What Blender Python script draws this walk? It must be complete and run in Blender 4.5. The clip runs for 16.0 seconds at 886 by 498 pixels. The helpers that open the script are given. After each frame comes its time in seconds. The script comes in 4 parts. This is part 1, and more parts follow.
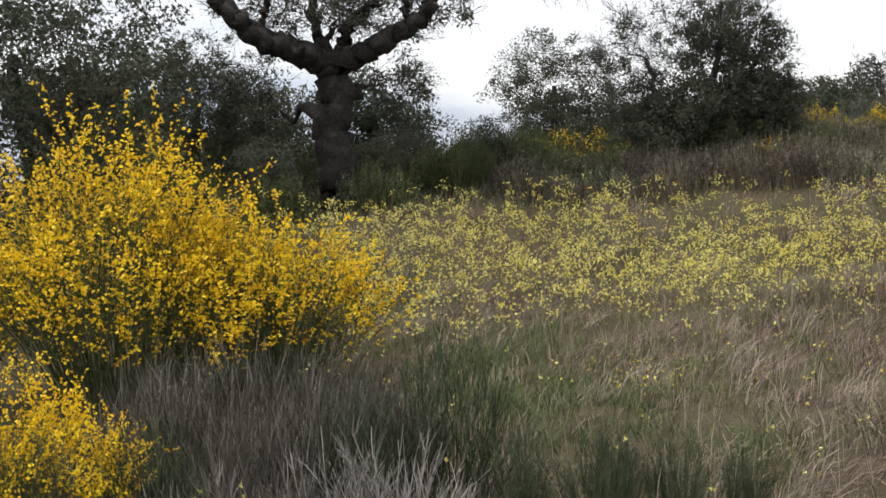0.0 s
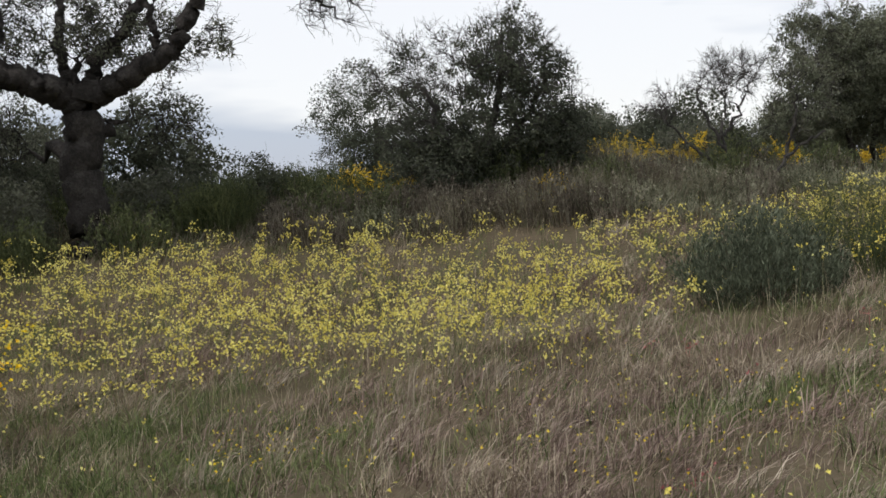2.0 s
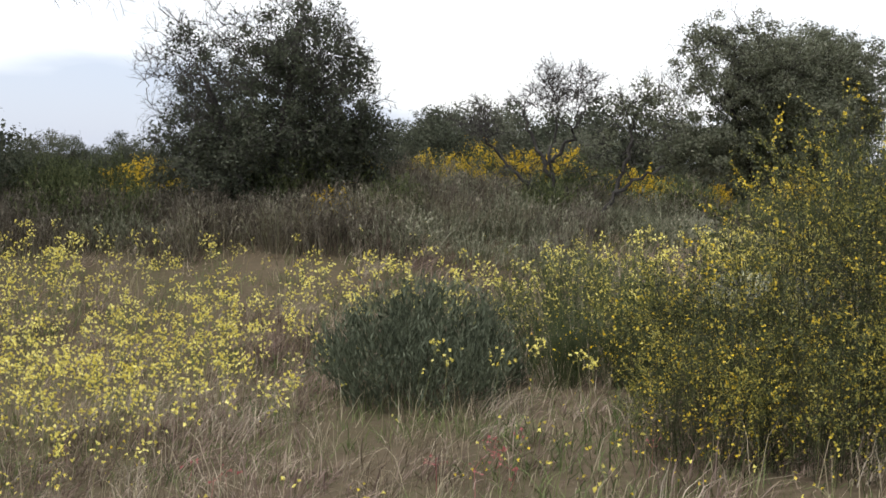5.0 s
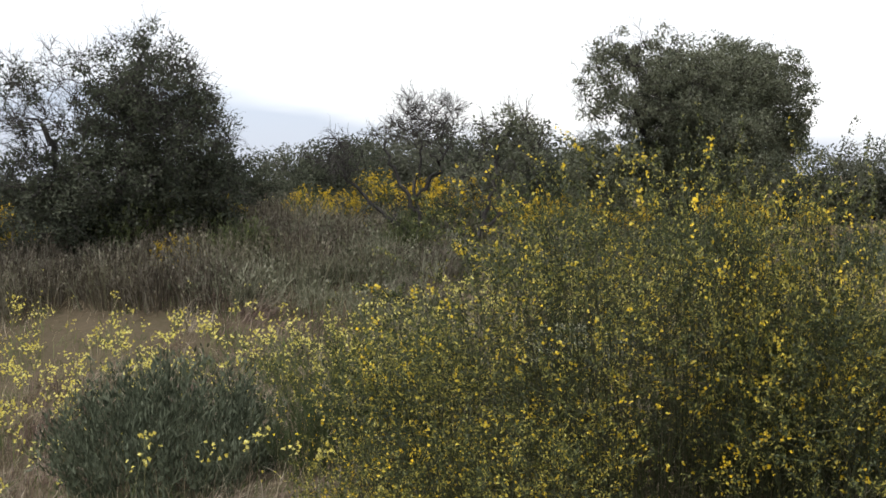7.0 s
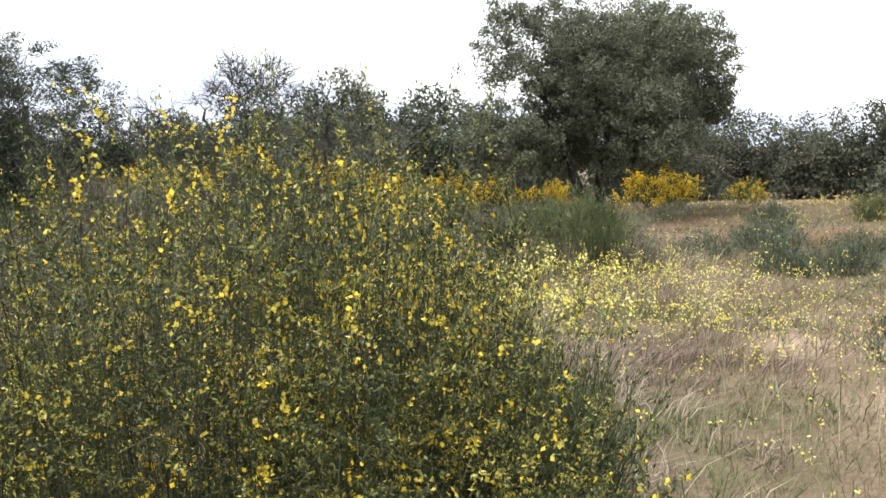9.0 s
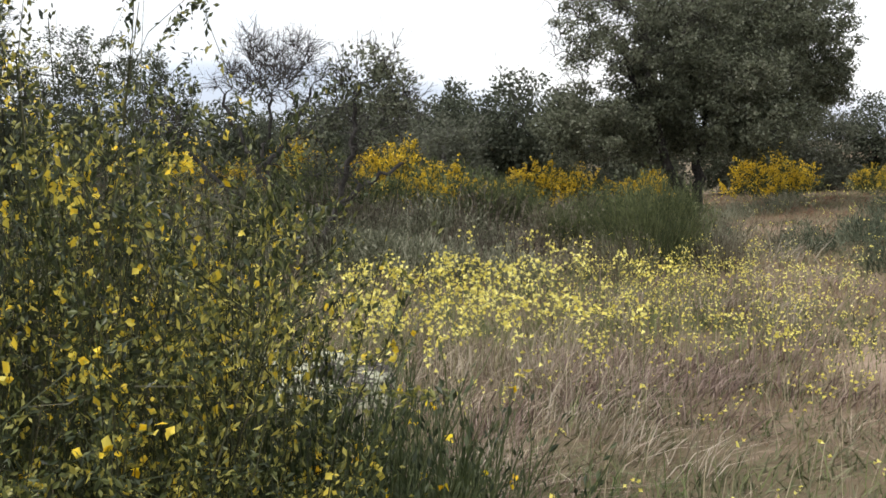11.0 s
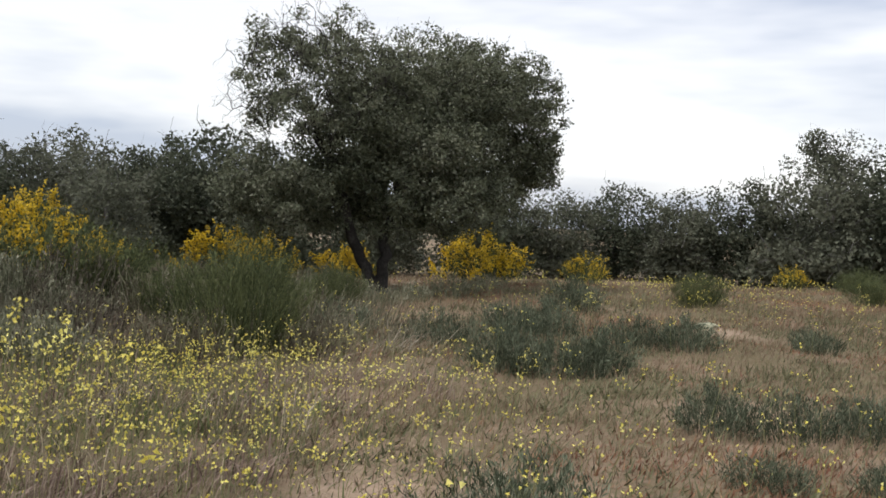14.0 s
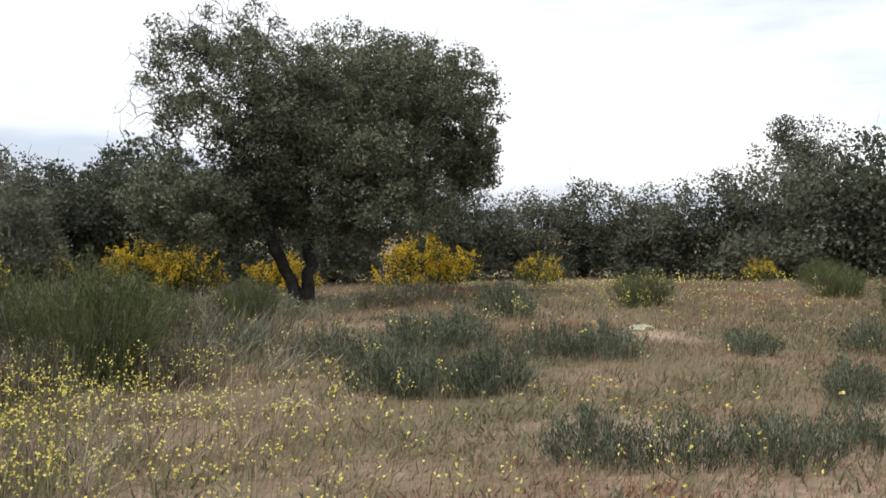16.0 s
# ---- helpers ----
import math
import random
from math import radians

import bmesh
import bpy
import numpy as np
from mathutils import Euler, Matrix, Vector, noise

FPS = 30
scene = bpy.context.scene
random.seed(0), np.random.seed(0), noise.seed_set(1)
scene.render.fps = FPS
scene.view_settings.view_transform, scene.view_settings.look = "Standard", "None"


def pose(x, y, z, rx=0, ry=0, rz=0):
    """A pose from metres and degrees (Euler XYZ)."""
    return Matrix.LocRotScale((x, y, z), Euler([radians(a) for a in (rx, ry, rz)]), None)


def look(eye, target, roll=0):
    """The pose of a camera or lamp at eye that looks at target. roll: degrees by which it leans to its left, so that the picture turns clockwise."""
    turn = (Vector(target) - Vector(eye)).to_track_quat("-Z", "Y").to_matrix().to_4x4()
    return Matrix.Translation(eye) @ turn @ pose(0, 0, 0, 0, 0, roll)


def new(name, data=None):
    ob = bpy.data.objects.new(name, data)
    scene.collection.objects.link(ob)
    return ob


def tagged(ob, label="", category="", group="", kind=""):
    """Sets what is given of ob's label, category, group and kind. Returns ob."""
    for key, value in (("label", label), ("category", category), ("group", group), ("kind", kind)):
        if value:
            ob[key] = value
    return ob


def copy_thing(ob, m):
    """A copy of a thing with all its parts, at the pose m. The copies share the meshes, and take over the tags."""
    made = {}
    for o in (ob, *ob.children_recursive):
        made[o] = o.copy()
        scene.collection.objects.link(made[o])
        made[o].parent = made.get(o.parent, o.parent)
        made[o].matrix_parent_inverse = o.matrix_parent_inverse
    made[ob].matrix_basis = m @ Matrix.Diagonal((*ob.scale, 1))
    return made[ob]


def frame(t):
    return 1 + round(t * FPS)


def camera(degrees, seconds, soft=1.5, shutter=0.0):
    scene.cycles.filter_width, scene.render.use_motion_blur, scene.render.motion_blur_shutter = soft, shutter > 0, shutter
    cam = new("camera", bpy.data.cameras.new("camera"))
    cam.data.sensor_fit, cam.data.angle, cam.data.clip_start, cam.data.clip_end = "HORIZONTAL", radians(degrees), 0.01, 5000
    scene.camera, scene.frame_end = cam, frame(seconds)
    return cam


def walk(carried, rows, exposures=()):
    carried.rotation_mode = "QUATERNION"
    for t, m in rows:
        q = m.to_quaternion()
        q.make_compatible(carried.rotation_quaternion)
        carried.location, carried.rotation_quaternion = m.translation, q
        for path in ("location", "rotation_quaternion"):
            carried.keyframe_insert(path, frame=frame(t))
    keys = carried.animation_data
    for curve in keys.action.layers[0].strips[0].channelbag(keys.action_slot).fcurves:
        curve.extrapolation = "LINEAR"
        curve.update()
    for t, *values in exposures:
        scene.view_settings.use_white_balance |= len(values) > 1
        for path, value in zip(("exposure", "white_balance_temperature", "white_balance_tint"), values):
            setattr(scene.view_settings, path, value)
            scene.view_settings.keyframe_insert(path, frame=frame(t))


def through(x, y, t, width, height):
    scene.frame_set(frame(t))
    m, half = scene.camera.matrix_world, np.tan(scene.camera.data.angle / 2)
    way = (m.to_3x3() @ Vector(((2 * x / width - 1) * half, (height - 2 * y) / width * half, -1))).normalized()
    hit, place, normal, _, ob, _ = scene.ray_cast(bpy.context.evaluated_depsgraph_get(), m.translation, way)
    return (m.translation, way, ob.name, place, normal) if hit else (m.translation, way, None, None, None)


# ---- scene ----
# Rows: seconds, place, yaw, pitch, roll
PATH = [
    (0.0, -0.000, -0.000, -0.000, -0.70, -4.41, 2.60),
    (0.5, 0.461, 0.140, -0.018, -2.21, -5.86, 2.16),
    (1.0, 0.890, 0.290, -0.029, -4.10, -6.57, 2.76),
    (1.5, 1.305, 0.535, 0.022, -6.20, -4.14, 3.93),
    (2.0, 1.811, 0.810, -0.005, -5.65, -3.08, 3.40),
    (2.5, 2.453, 1.209, -0.013, -4.23, -4.19, 1.42),
    (3.0, 2.968, 1.672, 0.014, -7.83, -3.19, -0.61),
    (3.5, 3.425, 2.127, 0.031, -8.26, -3.14, -2.29),
    (3.7, 3.602, 2.267, 0.068, -7.38, -3.76, -2.38),
    (5.8, 5.616, 2.925, 0.681, -3.87, -4.40, -0.79),
    (6.0, 5.735, 2.997, 0.716, -4.15, -3.58, 0.00),
    (6.5, 6.049, 3.188, 0.699, -4.80, -3.09, 0.76),
    (7.0, 6.510, 3.416, 0.710, -5.19, -3.58, 0.57),
    (7.5, 6.986, 3.700, 0.680, -7.43, -3.51, 0.40),
    (8.0, 7.463, 4.031, 0.681, -7.51, -3.29, -0.12),
    (8.5, 7.923, 4.409, 0.697, -5.30, -4.86, 0.05),
    (9.0, 8.300, 4.802, 0.716, -5.56, -5.01, 0.73),
    (9.2, 8.430, 4.955, 0.713, -5.59, -5.81, 0.65),
    (11.3, 9.273, 6.339, 0.543, 1.72, -4.43, 1.78),
    (11.5, 9.374, 6.430, 0.534, 1.92, -3.96, 1.66),
    (12.0, 9.669, 6.628, 0.569, -0.95, -2.52, 0.75),
    (12.5, 10.013, 6.838, 0.549, -2.08, -1.83, 0.30),
    (13.0, 10.333, 7.038, 0.508, -2.38, -1.10, 0.20),
    (13.5, 10.611, 7.259, 0.516, -7.34, -0.33, -0.81),
    (14.0, 10.876, 7.424, 0.508, -9.04, -1.29, -2.23),
    (14.5, 11.105, 7.558, 0.483, -10.96, -1.41, -3.30),
    (15.0, 11.312, 7.793, 0.520, -15.22, -1.69, -2.81),
    (15.5, 11.544, 7.944, 0.506, -13.51, -2.02, -1.64),
    (16.0, 11.787, 8.152, 0.524, -9.47, -1.10, 0.15),
]
EXPOSURES = [(0, 0.22), (0.5, 0.48), (1, 0.38), (1.5, 0.4), (2, 0.0), (2.5, -0.27), (3, -0.02), (3.5, 0.1), (6, 0.56), (6.5, 0.56), (7, 0.40), (8, 0.6), (8.5, 0.58), (9, 1.06), (9.2, 1.05), (11.3, 0.45), (12, 0.5), (12.5, -0.02), (13, -0.06), (13.5, -0.36), (14, 0.13), (14.5, 0.33), (15, 0.18), (15.5, 0.18), (16, 0.34)]
cam = camera(42.8, 16.0, 1.65)
walk(cam, [(t, pose(x, y, z, 90 + p, r, w)) for t, x, y, z, w, p, r in PATH], EXPOSURES)

# ---- sky and sun: bright overcast with grey-blue cloud bellies ----
world = bpy.data.worlds.new("overcast_sky")
scene.world = world
world.use_nodes = True
wn, wl = world.node_tree.nodes, world.node_tree.links
wn.clear()
w_out = wn.new("ShaderNodeOutputWorld")
w_sky = wn.new("ShaderNodeTexSky")
w_sky.sky_type, w_sky.sun_disc = "NISHITA", False
w_sky.sun_elevation, w_sky.sun_rotation = radians(61), radians(253)
w_blue = wn.new("ShaderNodeBackground")
w_blue.inputs["Strength"].default_value = 0.03
wl.new(w_sky.outputs["Color"], w_blue.inputs["Color"])
w_tc = wn.new("ShaderNodeTexCoord")
w_map = wn.new("ShaderNodeMapping")
w_map.inputs["Scale"].default_value = (1.0, 1.0, 4.5)
w_map.inputs["Location"].default_value = (0.35, 0.1, 0.0)
wl.new(w_tc.outputs["Generated"], w_map.inputs["Vector"])
w_noise = wn.new("ShaderNodeTexNoise")
w_noise.inputs["Scale"].default_value = 1.7
w_noise.inputs["Detail"].default_value = 5
w_noise.inputs["Roughness"].default_value = 0.5
wl.new(w_map.outputs["Vector"], w_noise.inputs["Vector"])
w_ramp = wn.new("ShaderNodeValToRGB")
w_ramp.color_ramp.elements[0].position = 0.40
w_ramp.color_ramp.elements[0].color = (0.50, 0.545, 0.67, 1)
w_ramp.color_ramp.elements[1].position = 0.53
w_ramp.color_ramp.elements[1].color = (0.985, 0.975, 0.99, 1)
w_sep = wn.new("ShaderNodeSeparateXYZ")
wl.new(w_tc.outputs["Generated"], w_sep.inputs[0])
w_lift = wn.new("ShaderNodeMath")
w_lift.operation = "MULTIPLY_ADD"
w_lift.inputs[1].default_value = 0.95
wl.new(w_sep.outputs["Z"], w_lift.inputs[0])
w_east = wn.new("ShaderNodeMapRange")
w_east.inputs["From Min"].default_value, w_east.inputs["From Max"].default_value = -0.3, 0.4
w_east.inputs["To Min"].default_value, w_east.inputs["To Max"].default_value = -0.14, -0.03
wl.new(w_sep.outputs["X"], w_east.inputs["Value"])
w_sum = wn.new("ShaderNodeMath")
wl.new(w_noise.outputs["Fac"], w_sum.inputs[0])
wl.new(w_east.outputs[0], w_sum.inputs[1])
wl.new(w_sum.outputs[0], w_lift.inputs[2])
wl.new(w_lift.outputs[0], w_ramp.inputs["Fac"])
w_cloud = wn.new("ShaderNodeBackground")
w_cloud.inputs["Strength"].default_value = 0.84
wl.new(w_ramp.outputs["Color"], w_cloud.inputs["Color"])
w_add = wn.new("ShaderNodeAddShader")
wl.new(w_blue.outputs[0], w_add.inputs[0])
wl.new(w_cloud.outputs[0], w_add.inputs[1])
wl.new(w_add.outputs[0], w_out.inputs["Surface"])

sun_data = bpy.data.lights.new("sun", "SUN")
sun_data.energy, sun_data.angle, sun_data.color = 2.6, radians(7), (1.0, 0.935, 0.915)
sun = new("sun", sun_data)
sun.matrix_world = look((-10, -3, 19), (0, 0, 0))


# ---- materials ----
def plant(name, colours, rough=0.55, through=0.25, patch=1.2, gloss=0.3, spread=0.35):
    """Leaf, stem or petal: one of several colours per piece, drifting over the plant, with some light let through."""
    m = bpy.data.materials.new(name)
    m.use_nodes = True
    n, l = m.node_tree.nodes, m.node_tree.links
    n.clear()
    out = n.new("ShaderNodeOutputMaterial")
    geo = n.new("ShaderNodeNewGeometry")
    tex = n.new("ShaderNodeTexNoise")
    tex.inputs["Scale"].default_value = patch
    tex.inputs["Detail"].default_value = 3
    l.new(geo.outputs["Position"], tex.inputs["Vector"])
    mixf = n.new("ShaderNodeMath")
    mixf.operation = "MULTIPLY_ADD"
    mixf.inputs[1].default_value = spread * 2
    l.new(geo.outputs["Random Per Island"], mixf.inputs[0])
    shift = n.new("ShaderNodeMath")
    shift.operation = "SUBTRACT"
    shift.inputs[1].default_value = spread
    l.new(tex.outputs["Fac"], shift.inputs[0])
    l.new(shift.outputs[0], mixf.inputs[2])
    ramp = n.new("ShaderNodeValToRGB")
    e = ramp.color_ramp.elements
    while len(e) < len(colours):
        e.new(0.5)
    for i, c in enumerate(colours):
        e[i].position = 0.15 + 0.7 * i / max(1, len(colours) - 1)
        e[i].color = (*c, 1)
    l.new(mixf.outputs[0], ramp.inputs["Fac"])
    b = n.new("ShaderNodeBsdfPrincipled")
    b.inputs["Roughness"].default_value = rough
    b.inputs["Specular IOR Level"].default_value = gloss
    l.new(ramp.outputs["Color"], b.inputs["Base Color"])
    if through > 0:
        t = n.new("ShaderNodeBsdfTranslucent")
        l.new(ramp.outputs["Color"], t.inputs["Color"])
        mx = n.new("ShaderNodeMixShader")
        mx.inputs["Fac"].default_value = through
        l.new(b.outputs[0], mx.inputs[1])
        l.new(t.outputs[0], mx.inputs[2])
        l.new(mx.outputs[0], out.inputs["Surface"])
    else:
        l.new(b.outputs[0], out.inputs["Surface"])
    return m


def solid(name, colours, scale, rough=0.9, bump=0.4, fine=40.0, detail=8):
    """Bark, rock or soil: colours by noise at two scales, with relief."""
    m = bpy.data.materials.new(name)
    m.use_nodes = True
    n, l = m.node_tree.nodes, m.node_tree.links
    b = n["Principled BSDF"]
    geo = n.new("ShaderNodeNewGeometry")
    a = n.new("ShaderNodeTexNoise")
    a.inputs["Scale"].default_value, a.inputs["Detail"].default_value = scale, detail
    a.inputs["Roughness"].default_value = 0.62
    c = n.new("ShaderNodeTexNoise")
    c.inputs["Scale"].default_value, c.inputs["Detail"].default_value = fine, 6
    l.new(geo.outputs["Position"], a.inputs["Vector"])
    l.new(geo.outputs["Position"], c.inputs["Vector"])
    mix = n.new("ShaderNodeMix")
    mix.inputs["Factor"].default_value = 0.35
    l.new(a.outputs["Fac"], mix.inputs["A"])
    l.new(c.outputs["Fac"], mix.inputs["B"])
    ramp = n.new("ShaderNodeValToRGB")
    e = ramp.color_ramp.elements
    while len(e) < len(colours):
        e.new(0.5)
    for i, (p, col) in enumerate(colours):
        e[i].position, e[i].color = p, (*col, 1)
    l.new(mix.outputs["Result"], ramp.inputs["Fac"])
    l.new(ramp.outputs["Color"], b.inputs["Base Color"])
    b.inputs["Roughness"].default_value = rough
    b.inputs["Specular IOR Level"].default_value = 0.2
    bp = n.new("ShaderNodeBump")
    bp.inputs["Strength"].default_value, bp.inputs["Distance"].default_value = bump, 0.03
    l.new(c.outputs["Fac"], bp.inputs["Height"])
    l.new(bp.outputs["Normal"], b.inputs["Normal"])
    return m


M_OAK = plant("holm_oak_leaf", [(0.06, 0.069, 0.042), (0.10, 0.114, 0.068), (0.145, 0.158, 0.10), (0.195, 0.203, 0.145)], 0.55, 0.25, 0.9, 0.3, 0.3)
M_OAKD = plant("dark_oak_leaf", [(0.046, 0.055, 0.037), (0.072, 0.083, 0.054), (0.104, 0.114, 0.078)], 0.7, 0.25, 0.9, 0.15, 0.28)
M_OAKG = plant("grey_oak_leaf", [(0.071, 0.077, 0.052), (0.105, 0.114, 0.080), (0.148, 0.157, 0.112)], 0.7, 0.25, 0.9, 0.15, 0.28)
M_BARK = solid("oak_bark", [(0.3, (0.012, 0.011, 0.01)), (0.5, (0.032, 0.029, 0.026)), (0.7, (0.075, 0.07, 0.063))], 6, 0.95, 1.0, 30)
M_BARKG = solid("grey_lichen_bark", [(0.3, (0.05, 0.048, 0.044)), (0.52, (0.12, 0.115, 0.108)), (0.7, (0.22, 0.215, 0.2))], 8, 0.95, 0.6, 40)
M_BARKM = solid("weathered_bark", [(0.3, (0.022, 0.02, 0.018)), (0.52, (0.06, 0.056, 0.051)), (0.7, (0.13, 0.125, 0.115))], 8, 0.95, 0.6, 40)
M_BSTEM = plant("broom_stem", [(0.03, 0.045, 0.016), (0.06, 0.08, 0.03), (0.10, 0.12, 0.05)], 0.6, 0.1, 2, 0.25)
M_BRSTEM = plant("brown_broom_stem", [(0.017, 0.019, 0.009), (0.034, 0.038, 0.017), (0.046, 0.056, 0.022), (0.075, 0.069, 0.041)], 0.65, 0.1, 2, 0.2)
M_BLEAF = plant("broom_leaf", [(0.014, 0.021, 0.008), (0.034, 0.048, 0.016), (0.115, 0.13, 0.036), (0.45, 0.40, 0.08)], 0.5, 0.18, 2.6, 0.35, 0.3)
M_GOLD = plant("golden_petal", [(0.76, 0.47, 0.012), (0.90, 0.63, 0.016), (0.95, 0.76, 0.035)], 0.5, 0.3, 2, 0.2)
M_BROOMF = plant("broom_petal", [(0.52, 0.46, 0.09), (0.70, 0.56, 0.07), (0.85, 0.60, 0.03)], 0.5, 0.3, 1.2, 0.2)
M_GOLDB = plant("bank_broom_petal", [(0.36, 0.27, 0.03), (0.60, 0.42, 0.025), (0.75, 0.56, 0.045)], 0.5, 0.3, 1.5, 0.2)
M_LEMON = plant("lemon_petal", [(0.62, 0.52, 0.09), (0.80, 0.72, 0.17), (0.86, 0.82, 0.30)], 0.5, 0.35, 1, 0.2)
M_PINK = plant("pink_petal", [(0.338, 0.090, 0.098), (0.450, 0.165, 0.165)], 0.6, 0.3, 2, 0.2)
M_SPRIG = plant("dark_broom_sprig", [(0.022, 0.032, 0.016), (0.05, 0.068, 0.03), (0.11, 0.13, 0.07)], 0.6, 0.1, 3, 0.3, 0.4)
M_TWIG = plant("grey_brown_twig", [(0.050, 0.045, 0.037), (0.112, 0.100, 0.083), (0.213, 0.194, 0.163)], 0.8, 0.0, 3, 0.1, 0.4)
M_OSTEM = plant("olive_shrub_stem", [(0.034, 0.045, 0.018), (0.073, 0.090, 0.036), (0.140, 0.157, 0.067)], 0.7, 0.1, 2, 0.2)
M_LAV = plant("lavender_leaf", [(0.036, 0.045, 0.027), (0.083, 0.10, 0.062), (0.175, 0.20, 0.135)], 0.7, 0.15, 3, 0.2)
M_SCRUB = plant("scrub_stem", [(0.07, 0.06, 0.043), (0.14, 0.122, 0.086), (0.17, 0.17, 0.105), (0.29, 0.265, 0.205)], 0.8, 0.1, 1.2, 0.1)
M_HEATHER = plant("heather_twig", [(0.052, 0.044, 0.033), (0.109, 0.095, 0.071), (0.206, 0.186, 0.144)], 0.8, 0.05, 1.5, 0.1, 0.4)
M_HEATHERG = plant("green_heather_twig", [(0.084, 0.090, 0.056), (0.168, 0.174, 0.112), (0.309, 0.309, 0.224)], 0.8, 0.05, 1.5, 0.1, 0.4)
M_DEAD = plant("dead_grey_stem", [(0.12, 0.11, 0.10), (0.25, 0.235, 0.21), (0.36, 0.34, 0.31)], 0.85, 0.0, 3, 0.1)
M_DRY = plant("dry_grass", [(0.085, 0.066, 0.045), (0.15, 0.115, 0.078), (0.25, 0.205, 0.145), (0.46, 0.40, 0.30)], 0.7, 0.25, 0.8, 0.2, 0.45)
M_MAUVE = plant("mauve_dry_grass", [(0.10, 0.07, 0.058), (0.19, 0.135, 0.112), (0.38, 0.30, 0.25)], 0.7, 0.25, 0.8, 0.2, 0.45)
M_PALE = plant("bleached_grass", [(0.2, 0.165, 0.12), (0.36, 0.31, 0.235), (0.52, 0.46, 0.37)], 0.65, 0.2, 1.2, 0.2, 0.45)
M_STRAW = plant("straw", [(0.36, 0.31, 0.2), (0.52, 0.46, 0.33)], 0.6, 0.15, 1, 0.2)
M_HEATH = plant("heath_grass_blade", [(0.146, 0.099, 0.067), (0.213, 0.157, 0.108), (0.302, 0.235, 0.168), (0.246, 0.224, 0.129)], 0.75, 0.25, 0.6, 0.1, 0.45)
M_GREEN = plant("green_grass", [(0.04, 0.06, 0.018), (0.09, 0.13, 0.04), (0.19, 0.225, 0.09)], 0.6, 0.3, 0.8, 0.25, 0.45)
M_HERB = plant("grey_herb", [(0.075, 0.081, 0.044), (0.138, 0.144, 0.077), (0.213, 0.206, 0.125)], 0.7, 0.2, 0.9, 0.15)
M_RUST = plant("rusty_herb", [(0.13, 0.06, 0.04), (0.24, 0.12, 0.075), (0.32, 0.2, 0.12)], 0.7, 0.2, 0.6, 0.15)
M_FSTEM = plant("flower_stalk", [(0.10, 0.12, 0.045), (0.19, 0.20, 0.085), (0.28, 0.26, 0.14)], 0.6, 0.2, 1, 0.2)
M_ROCK = solid("lichen_rock", [(0.40, (0.03, 0.027, 0.023)), (0.488, (0.10, 0.09, 0.078)), (0.503, (0.30, 0.31, 0.215)), (0.62, (0.40, 0.41, 0.29))], 5, 0.95, 0.9, 45)
M_SOIL = solid("meadow_soil", [(0.32, (0.08, 0.068, 0.038)), (0.44, (0.12, 0.10, 0.055)), (0.52, (0.16, 0.12, 0.08)), (0.60, (0.225, 0.168, 0.115)), (0.72, (0.33, 0.247, 0.178))], 0.5, 1.0, 0.8, 18)


SAND = [(15.7, 13.7, 0.9), (11.3, 12.0, 0.35), (13.6, 13.7, 0.45), (15.3, 18.2, 0.6), (5.0, 8.3, 0.5)]


